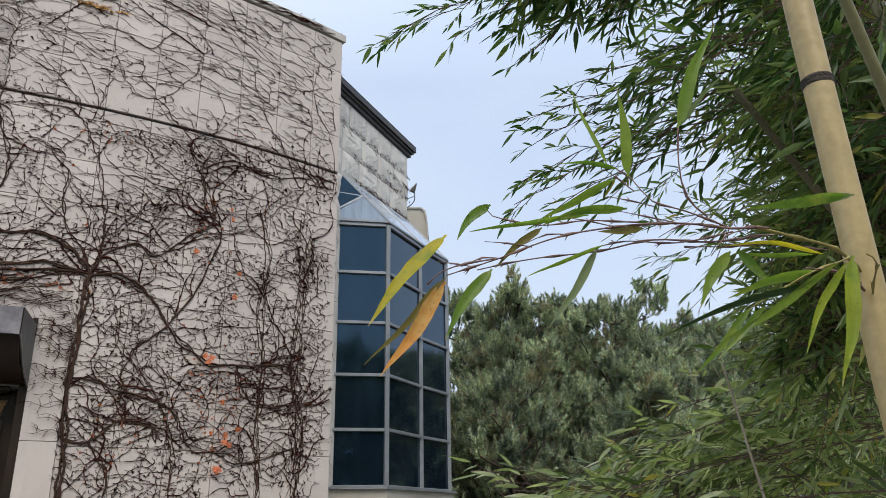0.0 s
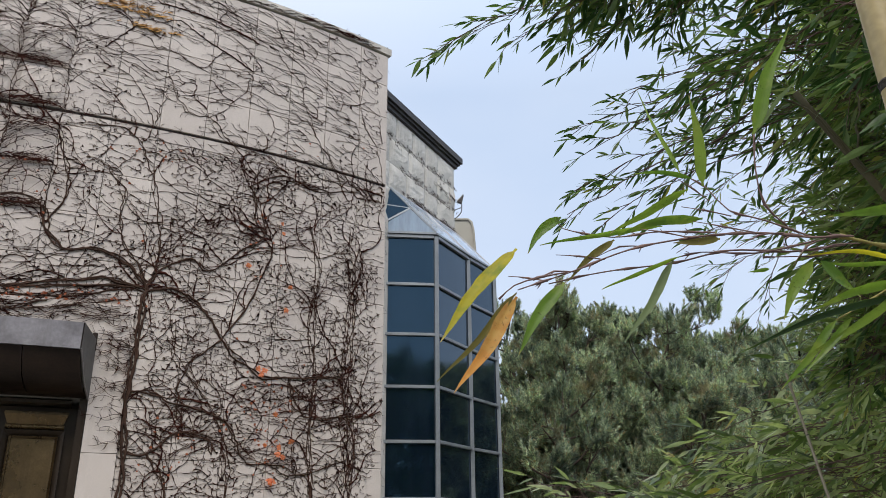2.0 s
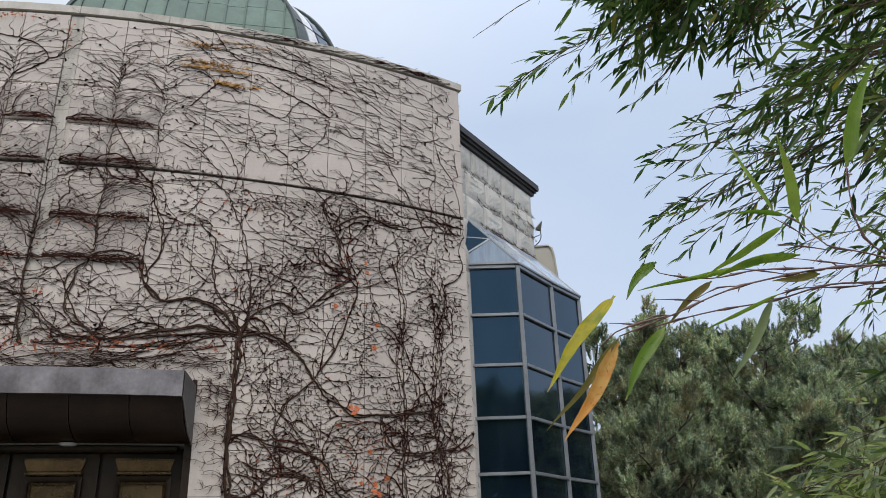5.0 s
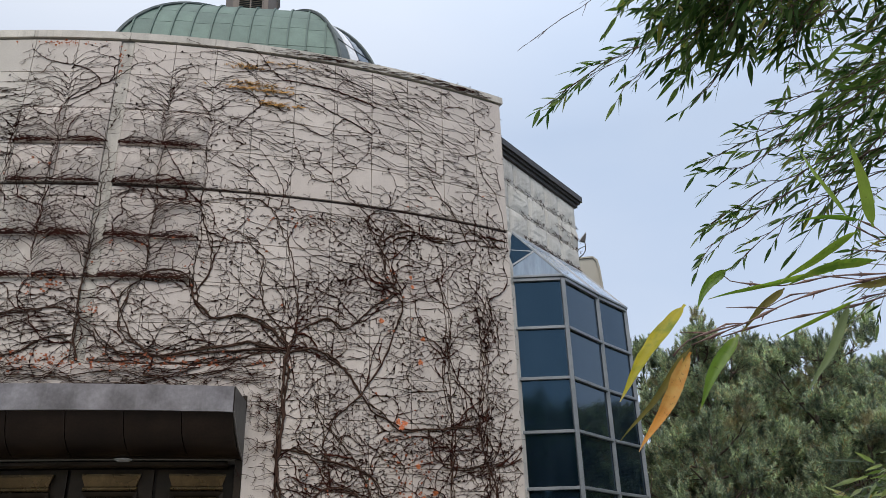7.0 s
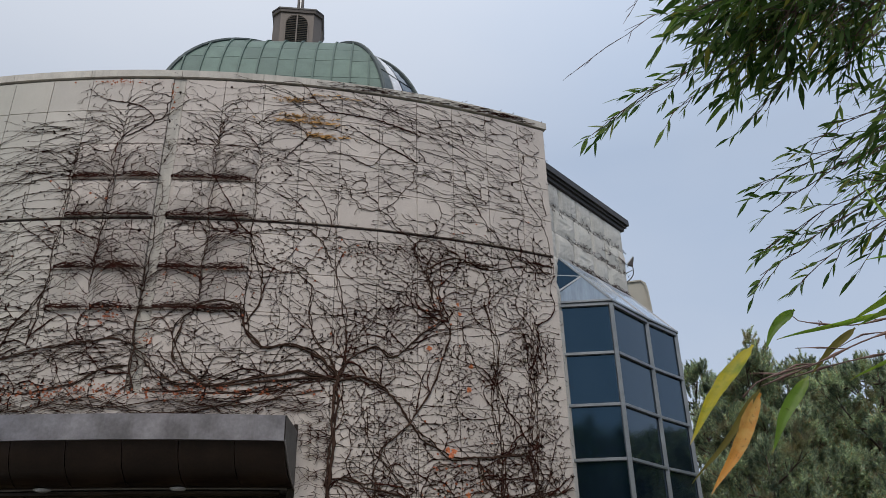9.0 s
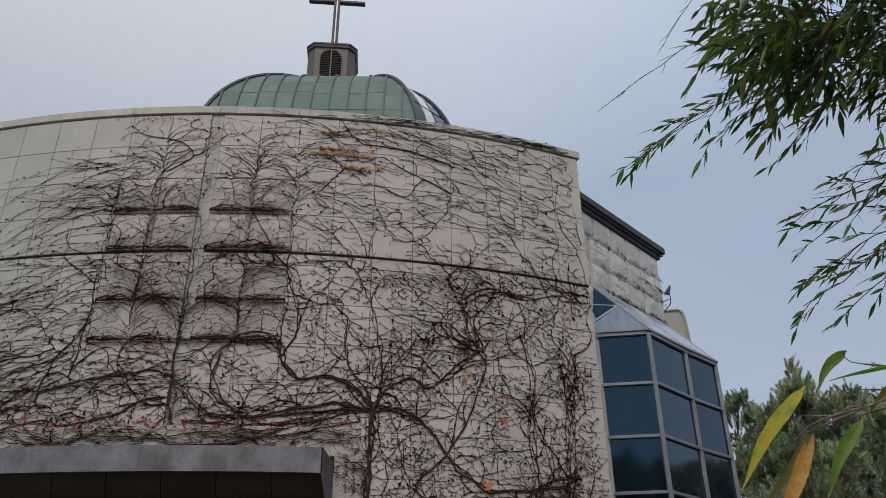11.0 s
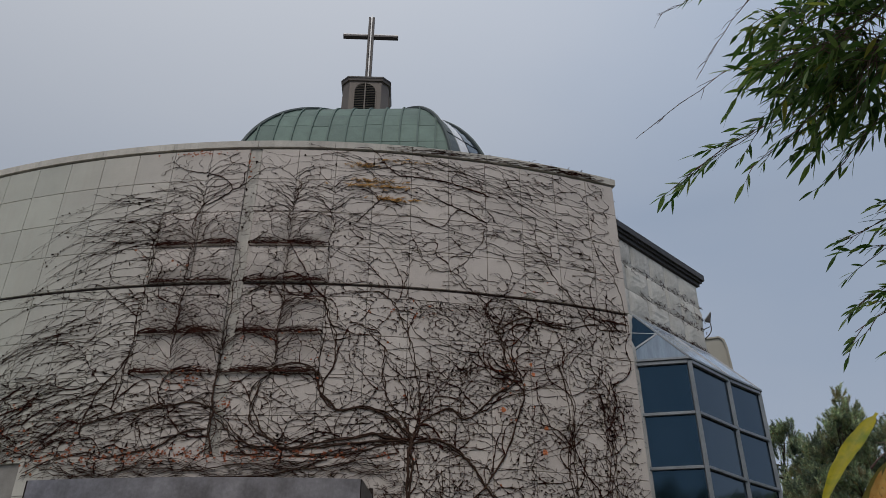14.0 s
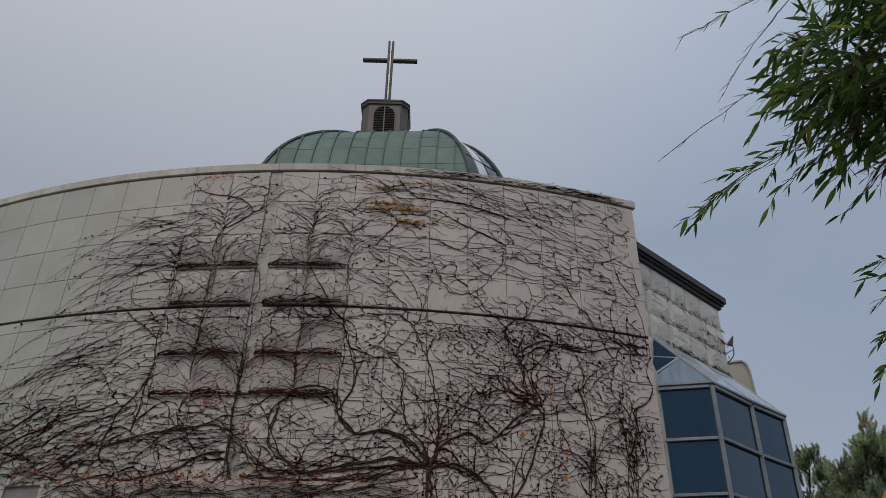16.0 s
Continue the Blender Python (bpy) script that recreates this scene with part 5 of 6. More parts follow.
def autumn_leaves():
    orange = [mesh_of("leaf", *lobed_leaf(0.074, i), ORANGELEAF) for i in range(3)]
    red = [mesh_of("leaf", *lobed_leaf(0.035, i + 5), REDLEAF) for i in range(3)]
    for s, z, k in ((8.42, 3.44, 3), (8.66, 2.2, 3), (8.71, 2.53, 3), (8.60, 2.93, 1), (8.84, 2.70, 1), (8.24, 4.71, 1), (8.52, 2.6, 1), (8.57, 5.33, 1), (8.56, 5.19, 1), (8.71, 4.5, 1), (8.65, 4.2, 1)):
        for _ in range(k):
            m = wall_pose(s + rv.gauss(0, 0.03), z + rv.gauss(0, 0.025), 0.06) @ Matrix.Rotation(rv.uniform(0, 6.3), 4, "Y") @ Matrix.Rotation(rv.uniform(-0.5, 0.5), 4, "X")
            place("leaf", orange[rv.randrange(3)], vine, m @ Matrix.Diagonal((*(rv.uniform(0.7, 1.1),) * 3, 1)), "bright orange autumn leaf")
    for cs, cz, ws, wz, k in ((5.6, 4.03, 1.5, 0.09, 125), (4.0, 4.02, 1.2, 0.10, 120), (2.9, 4.05, 1.0, 0.14, 70), (2.6, 4.4, 0.8, 0.25, 30), (4.35, 4.93, 0.2, 0.10, 30), (4.9, 4.62, 0.1, 0.05, 12), (8.5, 2.9, 0.4, 0.6, 70), (8.3, 5.0, 0.2, 0.5, 16), (7.5, 2.5, 0.3, 0.25, 18), (4.15, 8.27, 0.6, 0.03, 34),
                              (4.8, 8.0, 0.05, 0.2, 14), (7.2, 5.9, 0.7, 0.15, 14), (5.6, 5.3, 1.6, 0.5, 20), (4.0, 6.1, 0.9, 0.8, 14), (9.0, 6.4, 0.8, 0.5, 6)):
        for _ in range(k):
            s, z = cs + rv.gauss(0, ws * 0.5), cz + rv.gauss(0, wz * 0.6)
            if allowed(s, z):
                m = wall_pose(s, z, proud(s, z) + rv.uniform(0.02, 0.05)) @ Matrix.Rotation(rv.uniform(0, 6.3), 4, "Y") @ Matrix.Rotation(rv.uniform(-0.7, 0.7), 4, "X")
                g = rv.uniform(0.45, 1.0)
                place("leaf", red[rv.randrange(3)], vine, m @ Matrix.Diagonal((g, g, g, 1)), "small red autumn leaf")
    # yellowed tufts high on the wall
    V, F = [], []
    for cs, cz, ws, k in ((6.55, 7.76, 0.45, 70), (6.5, 7.84, 0.3, 50), (6.35, 8.1, 0.2, 46), (6.8, 7.55, 0.3, 60), (6.9, 8.2, 0.3, 24)):
        for _ in range(k):
            c = on_wall(cs + rv.gauss(0, ws * 0.6), cz + rv.gauss(0, 0.018), 0.015)
            d = Vector((rv.gauss(0, 1), rv.gauss(0, 0.4), rv.gauss(0, 0.35))) * 0.048
            w = Vector((0, 0, rv.uniform(0.007, 0.018)))
            i = len(V)
            V += [c - d, c + w, c + d, c - w + Vector((0, -0.01, 0))]
            F.append((i, i + 1, i + 2, i + 3))
    place("withered_growth", mesh_of("withered_growth", V, F, MOSS), vine, None, "withered yellow leaf tufts", "stuff")
    # ragged growth over the coping's end and hanging past the corner
    V, F = [], []
    for _ in range(60):
        s = rv.triangular(6.6, 10.12, 9.8)
        base = on_wall(s, 8.475, rv.uniform(-0.05, 0.05))
        d = Vector((rv.gauss(0, 0.03), rv.gauss(0, 0.03), rv.uniform(0.004, 0.018)))
        tube(V, F, [base, base + d * 0.6, base + d + Vector((0, 0, -0.02))], [0.004, 0.003, 0.001], 3)
    for _ in range(75):
        s, z = rv.triangular(6.8, 10.1, 9.9), rv.uniform(8.37, 8.465)
        p = [on_wall(s - 0.035 * i, z + 0.012 * math.sin(i * 0.8 + s * 40) - 0.004 * i, 0.034) for i in range(rv.randrange(4, 15))]
        p = [q for q in p if 8.355 < q.z < 8.48]
        if len(p) > 2:
            tube(V, F, p, [rv.uniform(0.002, 0.005) for _ in p], 3)
    for _ in range(60):
        z = rv.uniform(2.2, 8.3)
        b = on_wall(10.08, z, -rv.uniform(0.0, 0.2))
        p = [b]
        for _ in range(6):
            p.append(p[-1] + Vector((rv.uniform(0.0, 0.03), rv.gauss(0, 0.02), rv.gauss(-0.02, 0.03))))
        tube(V, F, p, [0.003, 0.003, 0.0025, 0.002, 0.002, 0.0015, 0.001], 3)
    place("edge_growth", mesh_of("edge_growth", V, F, TWIG), vine, None, "ragged dry shoots over the coping", "stuff")


main_stems()
fine_growth()
autumn_leaves()


# ---------------------------------------------------------------- leaves
def blade(V, F, U, base, direc, side, L, W, droop=0.25, n=5, fold=0.18, twist=0.0):
    """A lance-shaped leaf blade with a fold along its midrib."""
    k0 = len(V)
    d, s = direc.normalized(), side.normalized()
    s = (s - d * s.dot(d)).normalized()
    p = base.copy()
    for i in range(n + 1):
        t = i / n
        up = s.cross(d)
        w = W * 0.5 * 3.0 * (t + 0.012) ** 0.6 * (1 - t) ** 1.1 * (1 + 0.04 * math.sin(9 * t + L * 40))
        if i == n:
            w = W * 0.015
        for q in (-1, 0, 1):
            V.append(p + s * (q * w) - up * (0.0 if q else fold * w))
            U.append((0.5 + q * 0.5, t))
        p = p + d * (L / n)
        d = (d + Vector((0, 0, -1)) * droop / n).normalized()
        if twist:
            s = Matrix.Rotation(twist / n, 3, d) @ s
        s = (s - d * s.dot(d)).normalized()
    for i in range(n):
        a = k0 + i * 3
        F.append((a, a + 1, a + 4, a + 3))
        F.append((a + 1, a + 2, a + 5, a + 4))


def rand_dir(r):
    return Vector((r.gauss(0, 1), r.gauss(0, 1), r.gauss(0, 1))).normalized()


def spray(L, base, tip, r, leaf=0.095, subs=9, sag=0.15, bare=0.0, sub_len=0.3, thick=0.0035, wild=0.6, wide=1.0, tumble=0.7, fall=1.0):
    """A bamboo side branch from base to tip with leafy twigs. L: lists of twig and leaf geometry."""
    (tv, tf), (lv, lf, lu) = L
    base, tip = Vector(base), Vector(tip)
    mid = base.lerp(tip, 0.5) + Vector((0, 0, sag))
    pts = [base.lerp(mid, t) * (1 - t) + mid.lerp(tip, t) * t for t in np.linspace(0, 1, 14)]
    pts = [p + rand_dir(r) * 0.008 for p in pts]
    tube(tv, tf, pts, [thick * (1 - 0.65 * i / 14) for i in range(14)], 4)
    run = (tip - base).length
    for k in range(subs):
        t = 0.18 + 0.82 * (k + r.random() * 0.8) / subs
        i = min(int(t * 13), 12)
        o = pts[i].lerp(pts[i + 1], t * 13 - i)
        d = (pts[i + 1] - pts[i]).normalized()
        d = (d * 1.0 + rand_dir(r) * wild + Vector((-0.1, 0, -0.08))).normalized() if t < 0.97 else d
        ln = sub_len * r.uniform(0.45, 1.1) * (1.1 - 0.45 * t)
        q = [o]
        for j in range(5):
            d = (d + rand_dir(r) * 0.16 + Vector((-0.02, 0, -0.035))).normalized()
            q.append(q[-1] + d * ln / 5)
        tube(tv, tf, q, [0.0020, 0.0018, 0.0016, 0.0013, 0.0011, 0.0009], 3)
        if r.random() < bare:
            continue
        m = max(3, int(ln / (0.37 * leaf)))
        for j in range(m):
            u = 0.25 + 0.75 * (j + 1) / m
            a = min(int(u * 5), 4)
            at = q[a].lerp(q[a + 1], u * 5 - a)
            ax = (q[a + 1] - q[a]).normalized()
            sd = ax.cross(Vector((0, 0, 1)) + rand_dir(r) * 0.5)
            sd = sd.normalized() if sd.length > 1e-4 else Vector((1, 0, 0))
            out = (ax * 0.9 + sd * (1 if j % 2 else -1) * r.uniform(0.3, 1.1) + rand_dir(r) * 0.28 + Vector((-0.14, 0, r.uniform(-0.45, 0.2) * fall))).normalized() if j < m - 1 else ax
            flat = out.cross(Vector((0, 0, 1)) + rand_dir(r) * tumble)
            if flat.length < 1e-3:
                continue
            ll = leaf * r.uniform(0.55, 1.25)
            blade(lv, lf, lu, at, out, flat, ll, ll * r.uniform(0.14, 0.20) * wide, r.uniform(0.1, 0.4) * fall, 4)


def lists():
    return ([], []), ([], [], [])


def culm_parts(t, foot, top, r0, r1, gap, mat, bend=0.0, first=0.19, nested=True):
    """A jointed culm: swollen dark nodes between smooth lengths."""
    foot, top = Vector(foot), Vector(top)
    n = 40
    ax = [foot.lerp(top, i / n) + Vector((-bend * (i / n) ** 2.2, 0, 0)) for i in range(n + 1)]
    V, F = [], []
    tube(V, F, ax, [r0 + (r1 - r0) * i / n for i in range(n + 1)], 20)
    culm = place("culm", mesh_of("culm", V, F, mat, True), t, None)
    run = sum((b - a).length for a, b in zip(ax, ax[1:]))
    h = gap * first
    while h < run - 0.1:
        u = h / run * n
        i = min(int(u), n - 1)
        c, d = ax[i].lerp(ax[i + 1], u - i), (ax[i + 1] - ax[i]).normalized()
        rr = r0 + (r1 - r0) * u / n
        V, F = [], []
        for o, g in ((-0.012, 1.005),):
            prof = [(-0.010, 1.003), (-0.006, 1.07), (-0.002, 1.03), (0.002, 1.04), (0.006, 1.10), (0.011, 1.003)]
            tube(V, F, [c + d * a * rr / 0.03 for a, _ in prof], [rr * g for _, g in prof], 20)
        place("node_ring", mesh_of("node_ring", V, F, NODE, True), culm if nested else t, None, "dark ring at a culm joint")
        h += gap
    return ax


# ---------------------------------------------------------------- the near bamboo
near = thing("bamboo", (0.52, 0.874, 0.0), "stout yellow-green bamboo culm with a leafy side branch", "bamboo", "bamboo beside the path")
culm_parts(near, (0.560, 0.874, 0.0), (0.380, 0.874, 4.6), 0.0200, 0.0168, 0.47, CULM, 0.0, 0.522)


def near_twig(ctrl, r0, r1, mat=STALK, label="thin purple-brown jointed twig"):
    V, F = [], []
    p = spline(ctrl, 0.012)
    n = len(p)
    rad = [0.74 * (r0 + (r1 - r0) * i / n) + (r0 * 0.6 if i % 4 == 2 else 0) for i in range(n)]
    kink = [rand_dir(rn) * 0.0021 for _ in range(n // 4 + 3)]
    p = [q + kink[(i + 2) // 4].lerp(kink[(i + 2) // 4 + 1], (i + 2) % 4 / 4) for i, q in enumerate(p)]
    tube(V, F, p, rad, 6)
    for i in range(2, n - 1, 4):
        for _ in range(rn.choice((1, 2, 2, 3))):
            d = ((p[i + 1] - p[i]).normalized() + rand_dir(rn) * 0.75).normalized()
            ln = rn.uniform(0.004, 0.011)
            tube(V, F, [p[i], p[i] + d * ln * 0.5 + rand_dir(rn) * 0.0006, p[i] + d * ln], [r0 * 0.55, r0 * 0.4, 0.00012], 4)
    place("twig", mesh_of("twig", V, F, mat, True), near, None, label)


def near_leaf(base, tip, width, mat, flat=(0, -1, 0.35), droop=0.25, label="", twist=0.45, fold=0.28):
    """One long leaf of the near branch: a short stalk, a blade bowed sideways, uneven edges and a drawn-out tip."""
    b, e = Vector(base), Vector(tip)
    L = (e - b).length
    d = ((e - b).normalized() + Vector((0, 0, droop * 0.5))).normalized()
    s = d.cross(Vector(flat)).normalized()
    twist *= 1 if rn.random() < 0.6 else -1
    s = Matrix.Rotation(-twist * 0.5, 3, d) @ s
    sway, seed, n = rn.choice((-1, 1)) * rn.uniform(0.25, 0.55), rn.uniform(0, 50), 26
    V, F, U = [], [], []
    p = b.copy()
    for i in range(n + 1):
        t = i / n
        up = s.cross(d)
        f = max(0.0, (t - 0.04) / 0.96)
        w = width * 0.5 * 2.62 * (f + 0.004) ** 0.55 * (1 - f) ** 1.15 * (1 - 0.25 * f)
        for q in (-1.0, -0.5, 0.0, 0.5, 1.0):
            edge = 1 + (0.10 * noise.noise(Vector((t * 9, q * 3, seed))) + 0.05 * noise.noise(Vector((t * 34, q * 3, seed + 9))) if abs(q) == 1 else 0)
            ripple = 0.22 * w * noise.noise(Vector((t * 6, q * 2, seed + 20))) * abs(q)
            V.append(p + s * (q * w * edge + (0.0004 * q)) + up * (fold * w * abs(q) ** 1.3 + ripple))
            U.append((0.5 + q * 0.5, t))
        p = p + d * (L / n)
        d = (d + Vector((0, 0, -1)) * droop / n + s * sway * math.cos(t * 2 * math.pi) / n * 1.6).normalized()
        s = Matrix.Rotation(twist / n, 3, d) @ s
        s = (s - d * s.dot(d)).normalized()
    for i in range(n):
        for q in range(4):
            a = i * 5 + q
            F.append((a, a + 1, a + 6, a + 5))
    place("leaf", mesh_of("leaf", V, F, mat, True, U), near, None, label)


rn = random.Random(7)
near_twig([(0.485, 0.87, 1.866), (0.43, 0.82, 1.880), (0.368, 0.79, 1.887), (0.33, 0.772, 1.890)], 0.0027, 0.0022, STALKGREEN, "yellow-green jointed side branch")
near_twig([(0.34, 0.774, 1.890), (0.32, 0.768, 1.890), (0.299, 0.765, 1.888), (0.25, 0.76, 1.893), (0.20, 0.76, 1.893), (0.15, 0.76, 1.886), (0.10, 0.76, 1.874), (0.05, 0.76, 1.855), (0.0, 0.757, 1.838)], 0.0017, 0.0008)
near_twig([(0.299, 0.765, 1.888), (0.25, 0.755, 1.905), (0.215, 0.75, 1.915), (0.195, 0.75, 1.94), (0.18, 0.752, 1.953)], 0.0013, 0.0006)
near_twig([(0.33, 0.77, 1.882), (0.28, 0.78, 1.88), (0.22, 0.78, 1.883), (0.16, 0.775, 1.868), (0.10, 0.775, 1.862), (0.03, 0.77, 1.848)], 0.0015, 0.0008)
near_twig([(0.27, 0.76, 1.90), (0.25, 0.755, 1.92), (0.245, 0.75, 1.955), (0.25, 0.75, 1.998)], 0.0013, 0.0007)
near_twig([(0.299, 0.765, 1.886), (0.24, 0.77, 1.875), (0.19, 0.77, 1.877), (0.155, 0.765, 1.868)], 0.0012, 0.0006)
near_twig([(0.20, 0.76, 1.893), (0.15, 0.77, 1.90), (0.10, 0.77, 1.895), (0.05, 0.765, 1.905), (0.045, 0.76, 1.917)], 0.0012, 0.0006)
near_twig([(0.05, 0.76, 1.856), (0.02, 0.75, 1.848), (-0.005, 0.75, 1.842), (-0.02, 0.75, 1.83)], 0.0012, 0.0007)
near_twig([(0.485, 0.87, 1.842), (0.44, 0.82, 1.85), (0.40, 0.77, 1.842), (0.36, 0.75, 1.838)], 0.0022, 0.0009)
near_twig([(0.485, 0.86, 1.84), (0.45, 0.78, 1.852), (0.43, 0.76, 1.855)], 0.002, 0.001, STALKGREEN, "yellow-green jointed side branch")
near_twig([(0.42, 0.815, 1.880), (0.35, 0.79, 1.878), (0.30, 0.78, 1.874), (0.25, 0.78, 1.872)], 0.0014, 0.0007)

# hair-fine dry twiglets along the branch
for x, z, dx, dz in ((0.27, 1.893, -0.05, -0.018), (0.24, 1.895, -0.06, 0.012), (0.21, 1.893, -0.05, -0.02), (0.18, 1.89, -0.06, 0.01), (0.13, 1.882, -0.05, -0.012), (0.09, 1.87, -0.05, 0.006),
                     (0.06, 1.858, -0.045, -0.01), (0.03, 1.85, -0.04, 0.004), (0.31, 1.885, -0.04, -0.03), (0.34, 1.88, -0.05, -0.012), (0.22, 1.912, -0.05, 0.012), (0.20, 1.93, -0.03, 0.022)):
    near_twig([(x, 0.762, z), (x + dx * 0.5, 0.76, z + dz * 0.35 + 0.003), (x + dx, 0.757, z + dz)], 0.0009, 0.0004)

G, Y, O, PL, BR, YG = LEAF_NEAR, LEAF_YELLOW, LEAF_ORANGE, LEAF_PALE, LEAF_BROWN, LEAF_LIME
near_leaf((0.000, 0.76, 1.884), (-0.077, 0.74, 1.783), 0.0178, Y, (0.2, -1, 0.5), 0.2, "yellowing green bamboo leaf")
near_leaf((-0.002, 0.757, 1.836), (-0.083, 0.75, 1.748), 0.0078, BR, (0.8, -0.6, 0.3), 0.2)
near_leaf((-0.002, 0.76, 1.833), (-0.066, 0.74, 1.735), 0.0165, O, (0.3, -1, 0.3), 0.15, "withered orange bamboo leaf")
near_leaf((0.047, 0.76, 1.917), (0.014, 0.755, 1.872), 0.0116, G, (0.3, -1, 0.2), 0.9)
near_leaf((0.046, 0.76, 1.846), (-0.002, 0.745, 1.770), 0.0144, G, (0.25, -1, 0.25), 0.15)
near_leaf((0.100, 0.765, 1.892), (0.050, 0.76, 1.846), 0.0085, BR, (0.2, -0.9, -0.4), 0.2, "brownish torn bamboo leaf")
near_leaf((0.178, 0.755, 1.941), (0.095, 0.75, 1.893), 0.0103, G, (0.0, -0.75, -0.6), 0.25)
near_leaf((0.190, 0.76, 1.910), (0.098, 0.75, 1.888), 0.0116, G, (0, -0.75, -0.6), 0.3)
near_leaf((0.150, 0.765, 1.905), (0.024, 0.76, 1.886), 0.0076, G, (0, -0.55, -0.8), 0.25)
near_leaf((0.206, 0.765, 1.889), (0.157, 0.755, 1.883), 0.0088, BR, (0, -0.9, -0.4), 0.1, "brownish bamboo leaf")
near_leaf((0.165, 0.765, 1.872), (0.083, 0.76, 1.837), 0.0068, G, (0.1, -0.5, -0.85), 0.2)
near_leaf((0.157, 0.765, 1.868), (0.100, 0.755, 1.783), 0.0103, PL, (0.5, -0.9, 0.2), 0.15, "pale underside of a bamboo leaf")
near_leaf((0.192, 0.75, 1.942), (0.186, 0.74, 2.042), 0.0137, G, (0.1, -1, 0.1), 0.05)
near_leaf((0.172, 0.755, 1.958), (0.138, 0.75, 2.062), 0.0082, G, (0.6, -0.8, 0.2), 0.05)
near_leaf((0.182, 0.752, 1.952), (0.122, 0.75, 1.957), 0.0061, G, (0, -0.5, -0.85), 0.45)
near_leaf((0.250, 0.75, 1.998), (0.306, 0.74, 2.122), 0.0171, G, (0.15, -1, 0.0), 0.0)
near_leaf((0.255, 0.76, 2.005), (0.318, 0.78, 2.08), 0.0076, PL, (0.9, -0.5, 0.0), 0.0, "pale underside of a bamboo leaf")
near_leaf((0.423, 0.76, 1.920), (0.310, 0.75, 1.903), 0.0137, G, (0.0, -0.85, -0.5), 0.15)
near_leaf((0.435, 0.77, 1.925), (0.350, 0.77, 1.905), 0.0095, PL, (0.0, -0.85, -0.5), 0.15, "pale underside of a bamboo leaf")
near_leaf((0.293, 0.765, 1.862), (0.250, 0.75, 1.797), 0.0150, G, (0.3, -1, 0.1), 0.3)
near_leaf((0.301, 0.765, 1.862), (0.330, 0.76, 1.822), 0.0116, G, (-0.3, -1, 0.2), 0.3)
near_leaf((0.378, 0.765, 1.840), (0.277, 0.75, 1.807), 0.0123, G, (0, -0.8, -0.6), 0.1)
near_leaf((0.372, 0.76, 1.828), (0.200, 0.74, 1.764), 0.0092, LEAF_SHADED, (0.2, -0.7, -0.6), 0.1, "rolled bamboo leaf with its shaded underside painted deep green", 0.2, 1.1)
near_leaf((0.398, 0.76, 1.845), (0.260, 0.75, 1.758), 0.0112, G, (0.2, -0.9, -0.4), 0.15)
near_leaf((0.303, 0.76, 1.800), (0.237, 0.75, 1.733), 0.0085, G, (0.6, -0.6, 0.4), 0.2)
near_leaf((0.318, 0.76, 1.802), (0.262, 0.752, 1.748), 0.0072, G, (0.5, -0.6, 0.5), 0.2)
near_leaf((0.407, 0.76, 1.846), (0.349, 0.755, 1.750), 0.0105, YG, (0.3, -1, 0.1), 0.35, "yellow-green bamboo leaf")
near_leaf((0.410, 0.75, 1.850), (0.369, 0.742, 1.716), 0.0185, YG, (0.1, -1, 0.1), 0.3, "yellow-green bamboo leaf", 0.5)
near_twig([(0.44, 0.81, 1.868), (0.41, 0.77, 1.85), (0.36, 0.76, 1.832), (0.30, 0.758, 1.80)], 0.0016, 0.0008, STALKGREEN, "yellow-green jointed side branch")
near_leaf((0.400, 0.79, 1.866), (0.292, 0.78, 1.873), 0.0068, Y, (0, -0.5, -0.85), 0.35, "yellow-green bamboo leaf")
near_leaf((0.255, 0.78, 1.860), (0.232, 0.775, 1.856), 0.0055, G, (0, -0.5, -0.85), 0.3)
near_leaf((0.385, 0.78, 1.862), (0.300, 0.775, 1.862), 0.0068, G, (0, -0.5, -0.85), 0.2)


# ---------------------------------------------------------------- bamboo thicket beside and above
def bamboo_plant(foot, top, r0, sprays, seed, mat=FOLIAGE, leaf=0.095, bend=0.4, culm_mat=CULMGREEN, label="", gap=0.32, wild=0.6, wide=1.0, tumble=0.7, fall=1.0):
    t = thing("bamboo", foot, label or "tall green bamboo with drooping leafy branches", "bamboo", "bamboo beside the path")
    r = random.Random(seed)
    culm_parts(t, foot, top, r0, r0 * 0.4, gap, culm_mat, bend)
    L = lists()
    for base, tip, subs, sub_len, bare, sag in sprays:
        spray(L, base, tip, r, leaf, subs, sag, bare, sub_len, wild=wild, wide=wide, tumble=tumble, fall=fall)
    (tv, tf), (lv, lf, lu) = L
    place("branching", mesh_of("branching", tv, tf, STALK), t, None, "thin side branches", "stuff")
    place("foliage", mesh_of("foliage", lv, lf, mat, False, lu), t, None, "narrow green bamboo leaves", "stuff")
    return t


def cloud(r, n, lo, hi, reach, drop, subs=8, sub_len=0.3, bare=0.0, sag=0.1, shear=0.0):
    """n side branches that start anywhere in a box and trail to the left and down."""
    out = []
    for _ in range(n):
        b = Vector([r.uniform(a, c) for a, c in zip(lo, hi)])
        b.x += shear * (b.y - lo[1])
        d = Vector((-1 + r.gauss(0, 0.6), r.gauss(-0.1, 0.6), -drop + r.gauss(0, 0.5))).normalized()
        out.append((b, b + d * reach * r.uniform(0.6, 1.2), subs, sub_len, bare, sag))
    return out


